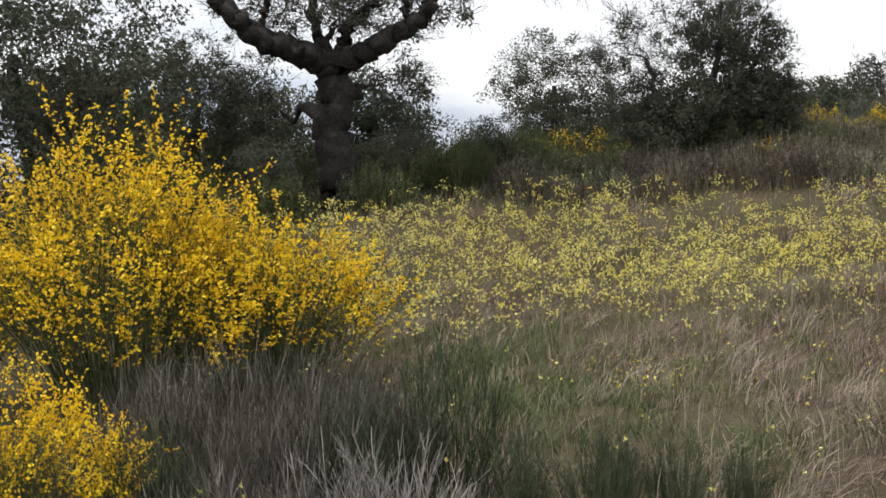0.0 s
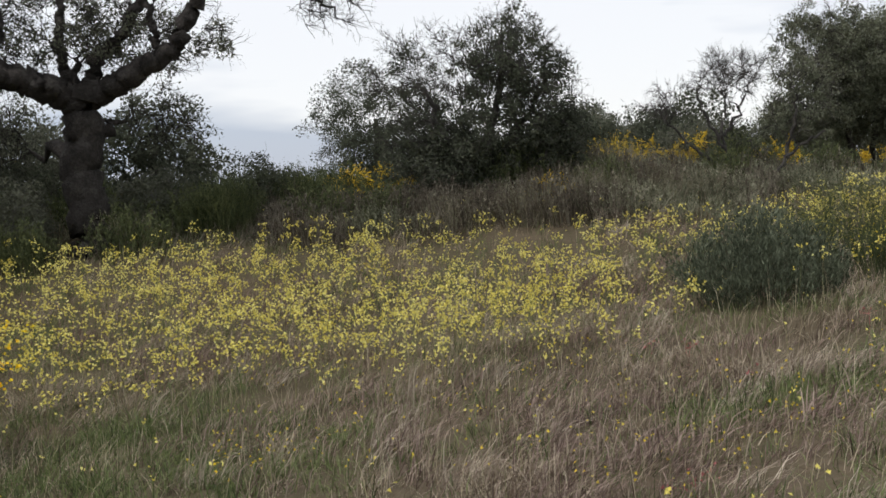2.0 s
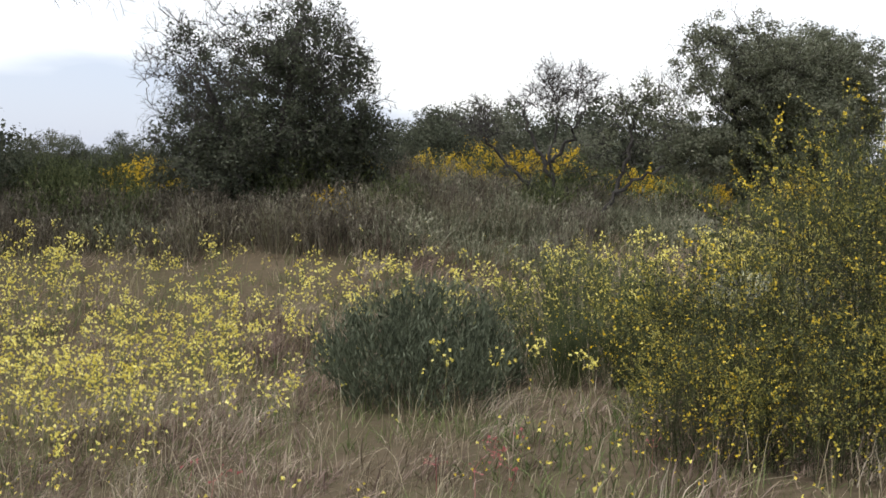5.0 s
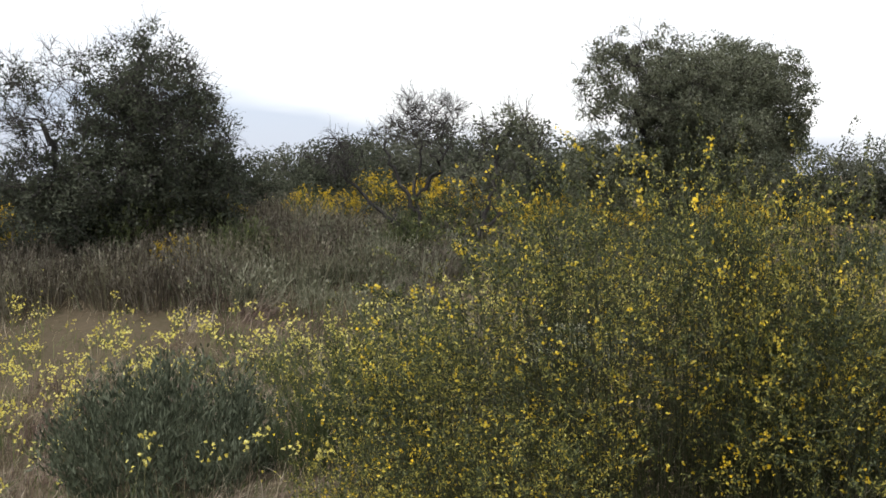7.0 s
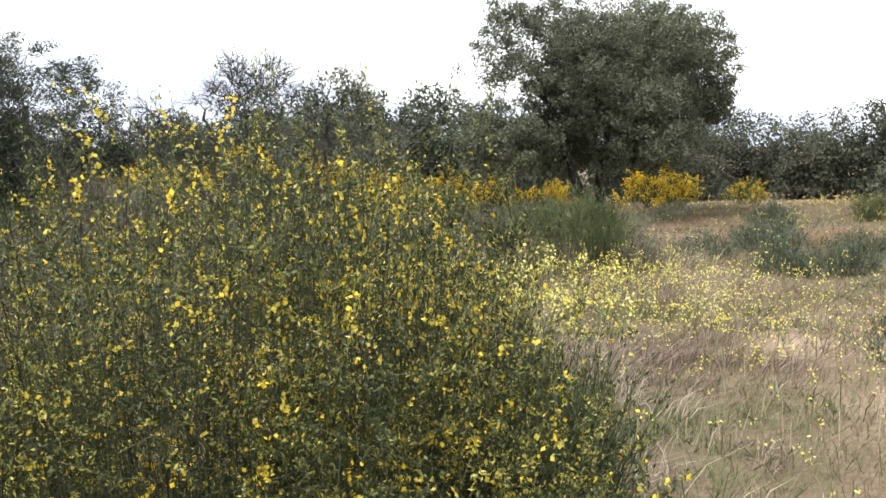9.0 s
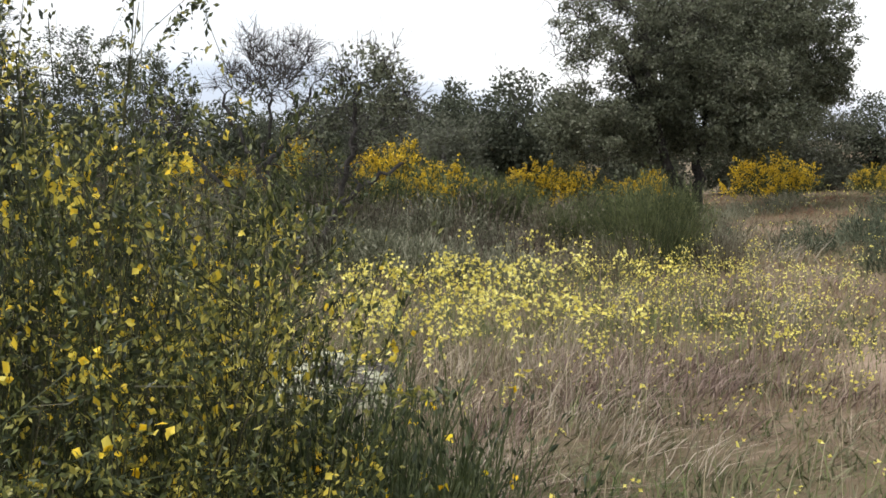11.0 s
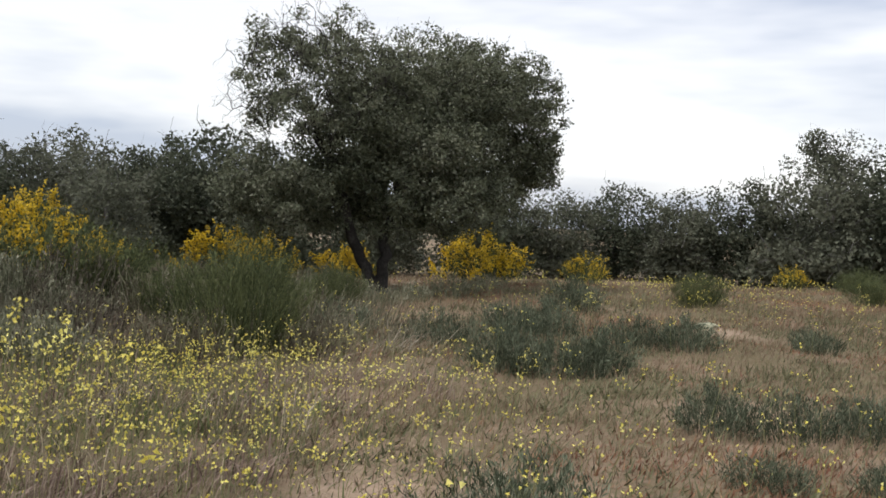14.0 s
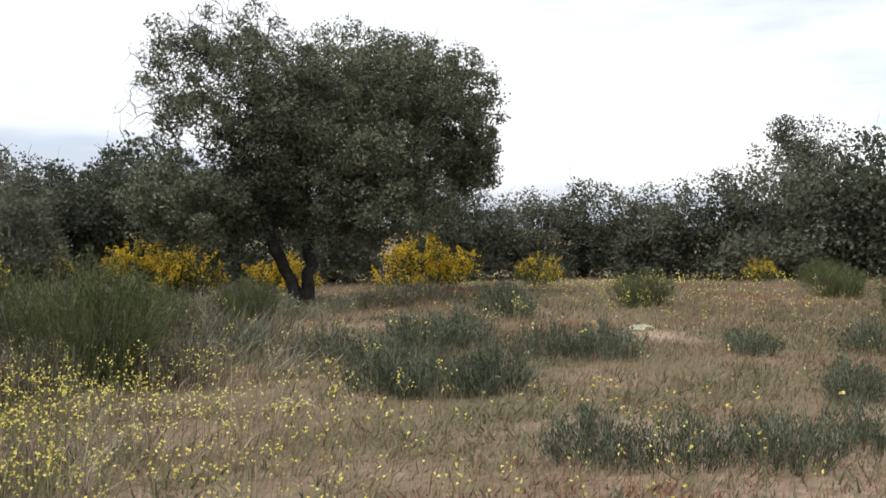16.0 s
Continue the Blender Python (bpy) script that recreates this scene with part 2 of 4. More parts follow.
def sandy(m):
    """Mixes pale sand into the soil at the bare spots, and shade under deep grass at low x."""
    n, l = m.node_tree.nodes, m.node_tree.links
    b = n["Principled BSDF"]
    old = b.inputs["Base Color"].links[0].from_socket
    geo = n.new("ShaderNodeNewGeometry")
    wob = n.new("ShaderNodeTexNoise")
    wob.inputs["Scale"].default_value, wob.inputs["Detail"].default_value = 2.5, 5
    l.new(geo.outputs["Position"], wob.inputs["Vector"])
    total = None
    for x, y, r in SAND:
        sub = n.new("ShaderNodeVectorMath")
        sub.operation = "SUBTRACT"
        sub.inputs[1].default_value = (x, y, -0.5)
        l.new(geo.outputs["Position"], sub.inputs[0])
        ln = n.new("ShaderNodeVectorMath")
        ln.operation = "LENGTH"
        l.new(sub.outputs[0], ln.inputs[0])
        mr = n.new("ShaderNodeMapRange")
        mr.inputs["From Min"].default_value, mr.inputs["From Max"].default_value = r * 1.3, r * 0.3
        l.new(ln.outputs["Value"], mr.inputs["Value"])
        if total:
            mx = n.new("ShaderNodeMath")
            mx.operation = "MAXIMUM"
            l.new(total, mx.inputs[0])
            l.new(mr.outputs[0], mx.inputs[1])
            total = mx.outputs[0]
        else:
            total = mr.outputs[0]
    amt = n.new("ShaderNodeMath")
    amt.operation = "MULTIPLY"
    l.new(total, amt.inputs[0])
    l.new(wob.outputs["Fac"], amt.inputs[1])
    gain = n.new("ShaderNodeMath")
    gain.operation, gain.use_clamp = "MULTIPLY", True
    gain.inputs[1].default_value = 1.2
    l.new(amt.outputs[0], gain.inputs[0])
    mix = n.new("ShaderNodeMix")
    mix.data_type = "RGBA"
    l.new(gain.outputs[0], mix.inputs[0])
    l.new(old, mix.inputs[6])
    mix.inputs[7].default_value = (0.34, 0.26, 0.19, 1)
    sep = n.new("ShaderNodeSeparateXYZ")
    l.new(geo.outputs["Position"], sep.inputs[0])
    zone = n.new("ShaderNodeMapRange")
    zone.inputs["From Min"].default_value, zone.inputs["From Max"].default_value = 11.5, 8.0
    zone.inputs["To Max"].default_value = 0.75
    l.new(sep.outputs["X"], zone.inputs["Value"])
    # Darkens the soil under the deep grass: shade between tufts put into the colour
    grass_shade = n.new("ShaderNodeMix")
    grass_shade.data_type = "RGBA"
    l.new(zone.outputs[0], grass_shade.inputs[0])
    l.new(mix.outputs[2], grass_shade.inputs[6])
    grass_shade.inputs[7].default_value = (0.05, 0.043, 0.025, 1)
    l.new(grass_shade.outputs[2], b.inputs["Base Color"])


sandy(M_SOIL)


# ---- geometry helpers ----
def step(a, b, v):
    s = np.clip((np.asarray(v, float) - a) / (b - a), 0, 1)
    return s * s * (3 - 2 * s)


def height(x, y):
    """The lie of the land: a meadow rising to the side, with a low bank behind it."""
    x, y = np.asarray(x, float), np.asarray(y, float)
    z = -1.55 + 0.9 * step(2, 10, x)
    z = z + 0.045 * (1 - 0.65 * step(4, 10, x)) * (np.clip(y, 8, 24) - 8)
    z = z + 0.30 * np.exp(-((x - 6) ** 2 + (y - 3) ** 2) / 9.0)
    z = z + 0.90 * (1 - step(5, 11, x)) * step(11.5 + 2.5 * step(4.5, 7.5, x), 17.5, y) * (1 - 0.6 * step(19, 25, y) * (1 - step(5, 9, x)))
    z = z - 0.45 * step(8, 12, x) * step(23, 36, y)
    z = z + 0.03 * np.sin(x * 1.9 + 0.7 * y) * np.sin(y * 1.6 - 0.4 * x) + 0.015 * np.sin(x * 5.1 + 1.3) * np.sin(y * 4.7)
    return z


def mesh_of(name, verts, blocks, material, smooth=False):
    """A mesh from a vertex array and arrays of faces, each array with one face size."""
    me = bpy.data.meshes.new(name)
    verts = np.asarray(verts, np.float32)
    blocks = [np.asarray(b, np.int32) for b in blocks if len(b)]
    me.vertices.add(len(verts))
    me.vertices.foreach_set("co", verts.ravel())
    loops = np.concatenate([b.ravel() for b in blocks])
    sizes = np.concatenate([np.full(len(b), b.shape[1], np.int32) for b in blocks])
    me.loops.add(len(loops))
    me.loops.foreach_set("vertex_index", loops)
    me.polygons.add(len(sizes))
    me.polygons.foreach_set("loop_start", np.concatenate([[0], np.cumsum(sizes)[:-1]]).astype(np.int32))
    me.polygons.foreach_set("use_smooth", np.full(len(sizes), smooth))
    me.materials.append(material)
    me.update(calc_edges=True)
    return me


def thing(name, label, category, group="", kind=""):
    return tagged(new(name), label, category, group, kind)


def part(name, me, parent, label=""):
    ob = new(name, me)
    ob.parent = parent
    if label:
        tagged(ob, label)
    return ob


def unit(v):
    return v / np.maximum(np.linalg.norm(v, axis=-1, keepdims=True), 1e-9)


def sprays(rng, n):
    return unit(rng.normal(size=(n, 3)))


def leaves(rng, at, size, slim=0.5, up=0.0, along=None, corners=4, loose=0.6):
    """Leaves: rhombic, folded a little along the middle, or three-cornered for small far ones."""
    n = len(at)
    a = sprays(rng, n) if along is None else unit(along + loose * sprays(rng, n))
    a[:, 2] += up
    a = unit(a)
    b = unit(np.cross(a, sprays(rng, n)))
    c = np.cross(a, b)
    s = (size * rng.uniform(0.6, 1.35, n))[:, None]
    if corners == 3:
        v = np.stack([at - a * s * 0.5, at + b * s * slim * 0.6 + a * s * 0.1, at + a * s * 0.5 - b * s * slim * 0.3], 1)
        return v.reshape(-1, 3), np.arange(n * 3).reshape(n, 3)
    v = np.stack([at - a * s * 0.5, at + b * s * slim * 0.5 + c * s * 0.08, at + a * s * 0.5, at - b * s * slim * 0.5 + c * s * 0.08], 1)
    f = np.arange(n * 4).reshape(n, 4)
    return v.reshape(-1, 3), f


def ribbons(rng, pts, width, taper=0.35):
    """Thin stems: pts is (n, k, 3); each one a strip, tapering to its tip."""
    n, k, _ = pts.shape
    side = unit(np.cross(pts[:, -1] - pts[:, 0], sprays(rng, n)))[:, None, :]
    w = (np.asarray(width) * np.ones(n))[:, None, None] * np.linspace(1, taper, k)[None, :, None] * 0.5
    v = np.stack([pts - side * w, pts + side * w], 2).reshape(n, k * 2, 3)
    base = np.arange(n)[:, None, None] * (2 * k)
    j = np.arange(k - 1)[None, :, None] * 2
    f = (base + j + np.array([0, 1, 3, 2])[None, None, :]).reshape(-1, 4)
    return v.reshape(-1, 3), f


def tubes(paths, sides=5, rough=None):
    """Tapered limbs: each path is (points, radii); rough furrows the bark."""
    V, F, o = [], [], 0
    ring = np.linspace(0, 2 * math.pi, sides, endpoint=False)
    for p, r in paths:
        p = np.asarray(p, float)
        d = unit(np.gradient(p, axis=0))
        ref = np.where(np.abs(d[:, 2:3]) > 0.9, np.array([[1.0, 0, 0]]), np.array([[0, 0, 1.0]]))
        u = unit(np.cross(d, ref))
        w = np.cross(d, u)
        rr = np.asarray(r)[:, None, None] * np.ones((1, sides, 1))
        if rough is not None:
            rr = rr * (1 + 0.09 * rough.normal(size=(1, sides, 1)) + 0.045 * rough.normal(size=(len(p), sides, 1)))
        V.append((p[:, None] + (u[:, None] * np.cos(ring)[None, :, None] + w[:, None] * np.sin(ring)[None, :, None]) * rr).reshape(-1, 3))
        k = len(p)
        i = np.arange(k - 1)[:, None] * sides
        j = np.arange(sides)[None, :]
        q = np.stack([i + j, i + (j + 1) % sides, i + sides + (j + 1) % sides, i + sides + j], -1).reshape(-1, 4) + o
        F.append(q)
        o += k * sides
    return np.concatenate(V), np.concatenate(F)


def join(*sets):
    V, F, o = [], [], 0
    for v, f in sets:
        V.append(v)
        F.append(f + o)
        o += len(v)
    return np.concatenate(V), np.concatenate(F)


# ---- trees ----
def bend(rng, a, b, k, sag, wob):
    s = np.linspace(0, 1, k)[:, None]
    L = np.linalg.norm(b - a)
    p = a * (1 - s) + b * s
    p[:, 2] += (np.sin(s[:, 0] * math.pi) * sag * L)
    w = rng.normal(size=(k, 3)) * wob * L
    w[0] = w[-1] = 0
    return p + w


def tree(name, label, seed, trunks, lobes, clumps, per, leaf, leaf_mat, bark, radius=0.16, spread=0.22, twigs=7, bare=0.0, shell=0.1, category="tree", group="", wob=0.07, kinks=6, sides=5, girth=None, twig=0.007, fine=True, corners=4):
    """A tree round its foot: trunks are lists of points; lobes (cx, cy, cz, rx, ry, rz, share) shape the crown."""
    rng = np.random.default_rng(seed)
    root = thing(name, label, category, group)
    paths, nodes, rad = [], [], []
    for ti, tr in enumerate(trunks):
        ctrl = np.array(tr, float)
        s = np.linspace(0, len(ctrl) - 1, len(ctrl) * (8 if girth else 4))
        p = np.stack([np.interp(s, np.arange(len(ctrl)), ctrl[:, j]) for j in range(3)], 1)
        p[1:-1] += rng.normal(size=(len(p) - 2, 3)) * 0.025
        g = girth[ti] if girth else (radius, radius * 0.45)
        r = np.linspace(g[0], g[1], len(p)) * (1 + (0.015 if girth else 0.05) * rng.normal(size=len(p)))
        if ctrl[0][2] < 0.05:
            r[0] *= 1.5
            r[1] *= 1.15
        paths.append((p, r))
        nodes.append(p[len(p) // 2:])
        rad.append(r[len(p) // 2:])
    nodes, rad = np.concatenate(nodes), np.concatenate(rad)
    tips, bald = [], []
    share = np.array([q[6] for q in lobes], float)
    for q, c in zip(lobes, np.round(share / share.sum() * clumps).astype(int)):
        d = sprays(rng, c)
        rr = (shell + (1 - shell) * rng.random(c)) ** 0.6
        rr = np.minimum(rr * (1 + 0.06 * rng.normal(size=c)), 0.98)
        tips.append(np.array(q[:3]) + d * rr[:, None] * np.array(q[3:6]))
        bald.append(np.full(c, q[7] if len(q) > 7 else bare))
    tips = np.concatenate(tips)
    order = np.argsort(np.linalg.norm(tips - nodes[0], axis=1))
    tips, bald = tips[order], np.concatenate(bald)[order]
    for tp in tips:
        cost = np.linalg.norm(nodes - tp, axis=1) + 0.5 * np.maximum(0, nodes[:, 2] - tp[2] + 0.1)
        i = int(np.argmin(cost))
        p = bend(rng, nodes[i].copy(), tp, kinks, 0.08, wob)
        r0 = max(0.006, rad[i] * 0.62)
        r = np.linspace(r0, 0.004, kinks)
        paths.append((p, r))
        nodes = np.concatenate([nodes, p[1:]])
        rad = np.concatenate([rad, r[1:]])
    nt = len(trunks)
    wood = join(tubes(paths[:nt], 16 if girth else 8, rng), tubes(paths[nt:], sides))
    if twigs:
        src = np.repeat(tips, twigs, 0)
        out = unit(sprays(rng, len(src)) + 0.7 * unit(src - tips.mean(0)) + np.array([0, 0, 0.25]))
        ln = rng.uniform(0.5, 1.3, len(src))[:, None] * spread * 1.5
        end = src + out * ln
        mid = (src + end) / 2 + rng.normal(size=src.shape) * spread * 0.16
        wood = join(wood, ribbons(rng, np.stack([src, mid, end], 1), twig, 0.5))
        k2 = 3 if fine else 0
        if k2:
            pick = np.repeat(np.nonzero(np.repeat(bald, twigs) > 0.3)[0], k2)
            u = rng.uniform(0.3, 1.0, len(pick))[:, None]
            a = np.where(u < 0.5, src[pick] * (1 - 2 * u) + mid[pick] * 2 * u, mid[pick] * (2 - 2 * u) + end[pick] * (2 * u - 1))
            b = a + unit(out[pick] + 0.8 * sprays(rng, len(pick))) * ln[pick] * rng.uniform(0.3, 0.65, len(pick))[:, None]
            wood = join(wood, ribbons(rng, np.stack([a, (a + b) / 2 + rng.normal(size=a.shape) * 0.012, b], 1), twig * 0.6, 0.5))
    part("trunk", mesh_of("trunk", wood[0], [wood[1]], bark, True), root)
    full = tips[rng.random(len(tips)) >= bald]
    at = np.repeat(full, per, 0)
    ball = sprays(rng, len(at)) * (rng.random(len(at)) ** 0.45)[:, None]
    at = at + ball * spread * 1.5 * np.repeat(rng.uniform(0.5, 1.2, len(full)), per)[:, None] * np.array([1, 1, 0.72])
    v, f = leaves(rng, at, leaf, 0.55 if corners == 4 else 0.85, 0.0, None, corners)
    part("crown", mesh_of("crown", v, [f], leaf_mat), root)
    return root


def put(ob, x, y, turn=0.0, size=1.0, sink=0.03, zscale=None):
    ob.matrix_basis = pose(x, y, float(height(x, y)) - sink, 0, 0, turn) @ Matrix.Diagonal((size, size, zscale or size, 1))
    return ob


def again(ob, x, y, turn=0.0, size=1.0, sink=0.03, label="", zscale=None):
    c = copy_thing(ob, Matrix())
    if label:
        tagged(c, label)
    return put(c, x, y, turn, size, sink, zscale)


# ---- shrubs made of many upright stems ----
def shrub(name, label, seed, rx, ry, h, stems, stem_mat, leaf_n=0, leaf_size=0.02, leaf_mat=None, flowers=0, flower_size=0.025, flower_mat=None,
          width=0.004, base=0.25, flat=0.75, side=5, low=0.3, slim=0.35, category="shrub", group="", flower_low=0.45, droop=0.0, plume=0.35, wild=0.55, dome=2.2, flower_name="blossom", corners=4, sprig=0.0, loose=0.6, bunch=0.2):
    """A shrub round its foot, fanning from the base into an uneven dome."""
    rng = np.random.default_rng(seed)
    root = thing(name, label, category, group)
    ang = rng.uniform(0, 2 * math.pi, stems)
    q = np.sqrt(rng.random(stems))
    uneven = 1 + 0.16 * np.sin(ang * 3 + seed) + 0.1 * np.sin(ang * 5 + 2.1 * seed) + 0.1 * rng.normal(size=stems)
    tip = np.stack([np.cos(ang) * q * rx * uneven, np.sin(ang) * q * ry * uneven, h * (1 - flat * q ** dome) * rng.uniform(0.62, 1.06, stems)], 1)
    foot = np.stack([tip[:, 0] * base, tip[:, 1] * base, np.zeros(stems) - 0.02], 1) + rng.normal(size=(stems, 3)) * np.array([0.03, 0.03, 0])
    k = 4
    s = np.linspace(0, 1, k)[None, :, None]
    ctl = foot * 0.45 + tip * 0.55
    ctl[:, 2] = tip[:, 2] * 0.62
    P = foot[:, None] * (1 - s) ** 2 + 2 * ctl[:, None] * s * (1 - s) + tip[:, None] * s ** 2
    P[:, 1:] += rng.normal(size=(stems, k - 1, 3)) * 0.018 * h
    sets = [ribbons(rng, P, width * rng.uniform(0.7, 1.5, stems), 0.3)]
    ends = [P[:, -1]]
    dirs = [P[:, -1] - P[:, -2]]
    if side:
        i = rng.integers(0, stems, stems * side)
        u = rng.uniform(low, 0.95, stems * side)[:, None]
        j0 = np.minimum((u[:, 0] * (k - 1)).astype(int), k - 2)
        fr = u * (k - 1) - j0[:, None]
        a = P[i, j0] * (1 - fr) + P[i, j0 + 1] * fr
        d = unit(unit(P[i, j0 + 1] - P[i, j0]) + wild * sprays(rng, len(i)) + np.array([0, 0, 0.25 - droop]))
        ln = rng.uniform(0.10, 0.26, len(i))[:, None] * h
        b = a + d * ln
        m = (a + b) / 2 + rng.normal(size=a.shape) * 0.01 * h
        S = np.stack([a, m, b], 1)
        sets.append(ribbons(rng, S, width * 0.65, 0.3))
        ends.append(b)
        dirs.append(b - a)
        allseg = np.concatenate([np.stack([a, b], 1), np.stack([P[:, 1], P[:, -1]], 1)])
    else:
        allseg = np.stack([P[:, 1], P[:, -1]], 1)
    v, f = join(*sets)
    part("branchwork", mesh_of("branchwork", v, [f], stem_mat), root)
    if leaf_n:
        w = np.clip(allseg[:, 1, 2] / h + 0.5 * np.hypot(allseg[:, 1, 0] / rx, allseg[:, 1, 1] / ry) ** 2, 0.15, None)
        if sprig:
            w = w ** 2.5 * np.where(rng.random(len(allseg)) < sprig, 1.0, 0.12)
        i = rng.choice(len(allseg), leaf_n, p=w / w.sum())
        u = rng.random(leaf_n)[:, None]
        if sprig:
            u = 0.35 + 0.65 * u
        at = allseg[i, 0] * (1 - u) + allseg[i, 1] * u + rng.normal(size=(leaf_n, 3)) * leaf_size * 0.5
        at[:, 2] = np.maximum(at[:, 2], 0.01)
        v, f = leaves(rng, at, leaf_size, slim, 0.3, unit(allseg[i, 1] - allseg[i, 0]), corners, loose)
        part("foliage", mesh_of("foliage", v, [f], leaf_mat or stem_mat), root)
    if flowers:
        top = allseg[:, 1]
        rel = top[:, 2] / h + 0.35 * np.hypot(top[:, 0] / rx, top[:, 1] / ry) ** 2
        cl = 0.5 + 0.5 * np.sin(top[:, 0] * 3.3 / max(rx, 0.3) + seed) * np.sin(top[:, 2] * 4 / h + top[:, 1] * 3.1 + seed)
        chance = np.clip((rel - flower_low) / 0.3, 0.02, 1) * (0.25 + 0.75 * cl)
        bear = np.nonzero(rng.random(len(allseg)) < chance * plume)[0]
        i = bear[rng.integers(0, len(bear), flowers)]
        u = rng.uniform(bunch, 1.05, len(i))[:, None]
        at = allseg[i, 0] * (1 - u) + allseg[i, 1] * u + rng.normal(size=(len(i), 3)) * flower_size * 0.55
        n1 = leaves(rng, at, flower_size, 0.85, 0.0, None, corners)
        n2 = leaves(rng, at + rng.normal(size=at.shape) * flower_size * 0.3, flower_size * 0.85, 0.85, 0.0, None, corners)
        v, f = join(n1, n2)
        part(flower_name, mesh_of(flower_name, v, [f], flower_mat), root)
    return root


# ---- ground ----
near = np.arange(-8, 30.01, 0.34)
far = 30 + np.cumsum(np.geomspace(0.5, 420, 26))
xs = np.concatenate([-(far[::-1] - 22), near, far])
gx, gy = np.meshgrid(xs, xs, indexing="ij")
gz = height(gx, gy)
nn = len(xs)
ii, jj = np.meshgrid(np.arange(nn - 1), np.arange(nn - 1), indexing="ij")
c0 = (ii * nn + jj).ravel()
ground = new("ground", mesh_of("ground", np.stack([gx, gy, gz], -1).reshape(-1, 3), [np.stack([c0, c0 + nn, c0 + nn + 1, c0 + 1], 1)], M_SOIL, True))
tagged(ground, "dry sandy meadow soil with thatch and green patches", "ground", kind="structure")

# ---- trees ----
old_oak = tree("old_oak", "old half-bare holm oak with thick crooked limbs and a dark trunk", 3,
               [[(0, 0, -0.05), (-0.03, 0, 0.9), (0.08, 0, 2.05)],
                [(0.0, 0, 1.9), (-0.4, -0.3, 2.12), (-0.8, -0.5, 2.25), (-1.23, -0.6, 2.56), (-1.6, -0.7, 3.05), (-2.1, -0.7, 3.9)],
                [(0.1, 0, 1.95), (0.5, -0.2, 2.12), (0.87, -0.4, 2.25), (1.26, -0.4, 2.5), (1.52, -0.4, 2.97), (1.9, -0.5, 3.9)],
                [(0.1, 0, 2.0), (0.2, 0.1, 2.45), (0.55, 0.1, 2.75), (0.95, 0, 3.4)],
                [(0.0, 0, 1.95), (-0.25, 0.1, 2.5), (-0.2, 0.2, 3.3)],
                [(1.05, -0.4, 2.4), (1.0, -0.4, 2.8), (1.08, -0.4, 3.4)],
                [(-0.9, -0.5, 2.3), (-0.75, -0.5, 2.8), (-0.95, -0.5, 3.4)],
                [(1.9, -0.5, 3.9), (2.4, 0.0, 3.75), (2.9, 0.3, 3.3), (3.3, 0.5, 2.9)],
                [(2.5, 0.1, 3.65), (3.2, 0.4, 3.4), (3.8, 0.6, 3.15)]],
               [(0, 0, 3.7, 2.8, 2.0, 1.0, 1.0), (3.2, 0.45, 3.05, 0.8, 0.4, 0.35, 0.16, 1.0), (-1.6, 0, 3.4, 1.4, 1, 0.8, 0.35), (0.2, 0, 2.75, 1.8, 0.8, 0.6, 1.0, 0.45), (0.9, 0.6, 1.75, 0.55, 0.5, 0.4, 0.25), (-1.2, 0.6, 1.7, 0.8, 0.5, 0.5, 0.25)],
               300, 80, 0.05, M_OAKG, M_BARK, 0.12, 0.17, 10, 0.65, wob=0.10,
               girth=[(0.26, 0.23), (0.17, 0.09), (0.15, 0.08), (0.11, 0.06), (0.09, 0.05), (0.06, 0.03), (0.06, 0.03), (0.05, 0.012), (0.03, 0.01)], twig=0.009)
put(old_oak, -1.25, 15.5)
round_oak = tree("round_oak", "broad rounded holm oak with a two-lobed grey-green crown", 5,
                 [[(0, 0, 0), (0.03, 0, 0.7), (0.2, 0.3, 1.4), (0.9, 1.0, 2.2)], [(-0.1, 0.1, 0), (-0.32, 0.1, 0.6), (-0.6, 0, 1.4), (-1.0, 0, 2.3)]],
                 [(-0.95, -0.1, 2.62, 1.25, 1.3, 0.95, 1.3, 0.55), (1.5, 1.7, 2.58, 1.3, 1.35, 1.02, 2.0), (0.4, 0.8, 2.65, 1.1, 1.2, 0.85, 1.1, 0.1), (0.2, 0.2, 1.95, 1.3, 1.0, 0.5, 0.9), (-1.3, 0.2, 1.3, 0.95, 1.1, 0.6, 0.8), (0.2, 0.3, 1.3, 1.5, 1.2, 0.6, 1.0), (1.3, 1.3, 1.45, 0.95, 1.0, 0.45, 0.4), (2.4, 1.9, 1.85, 0.4, 0.6, 0.55, 0.3)],
                 2100, 115, 0.042, M_OAK, M_BARK, 0.09, 0.15, 3, kinks=5, sides=4, corners=3)
put(round_oak, 12.43, 22.1, 0, 1.0, zscale=1.03)
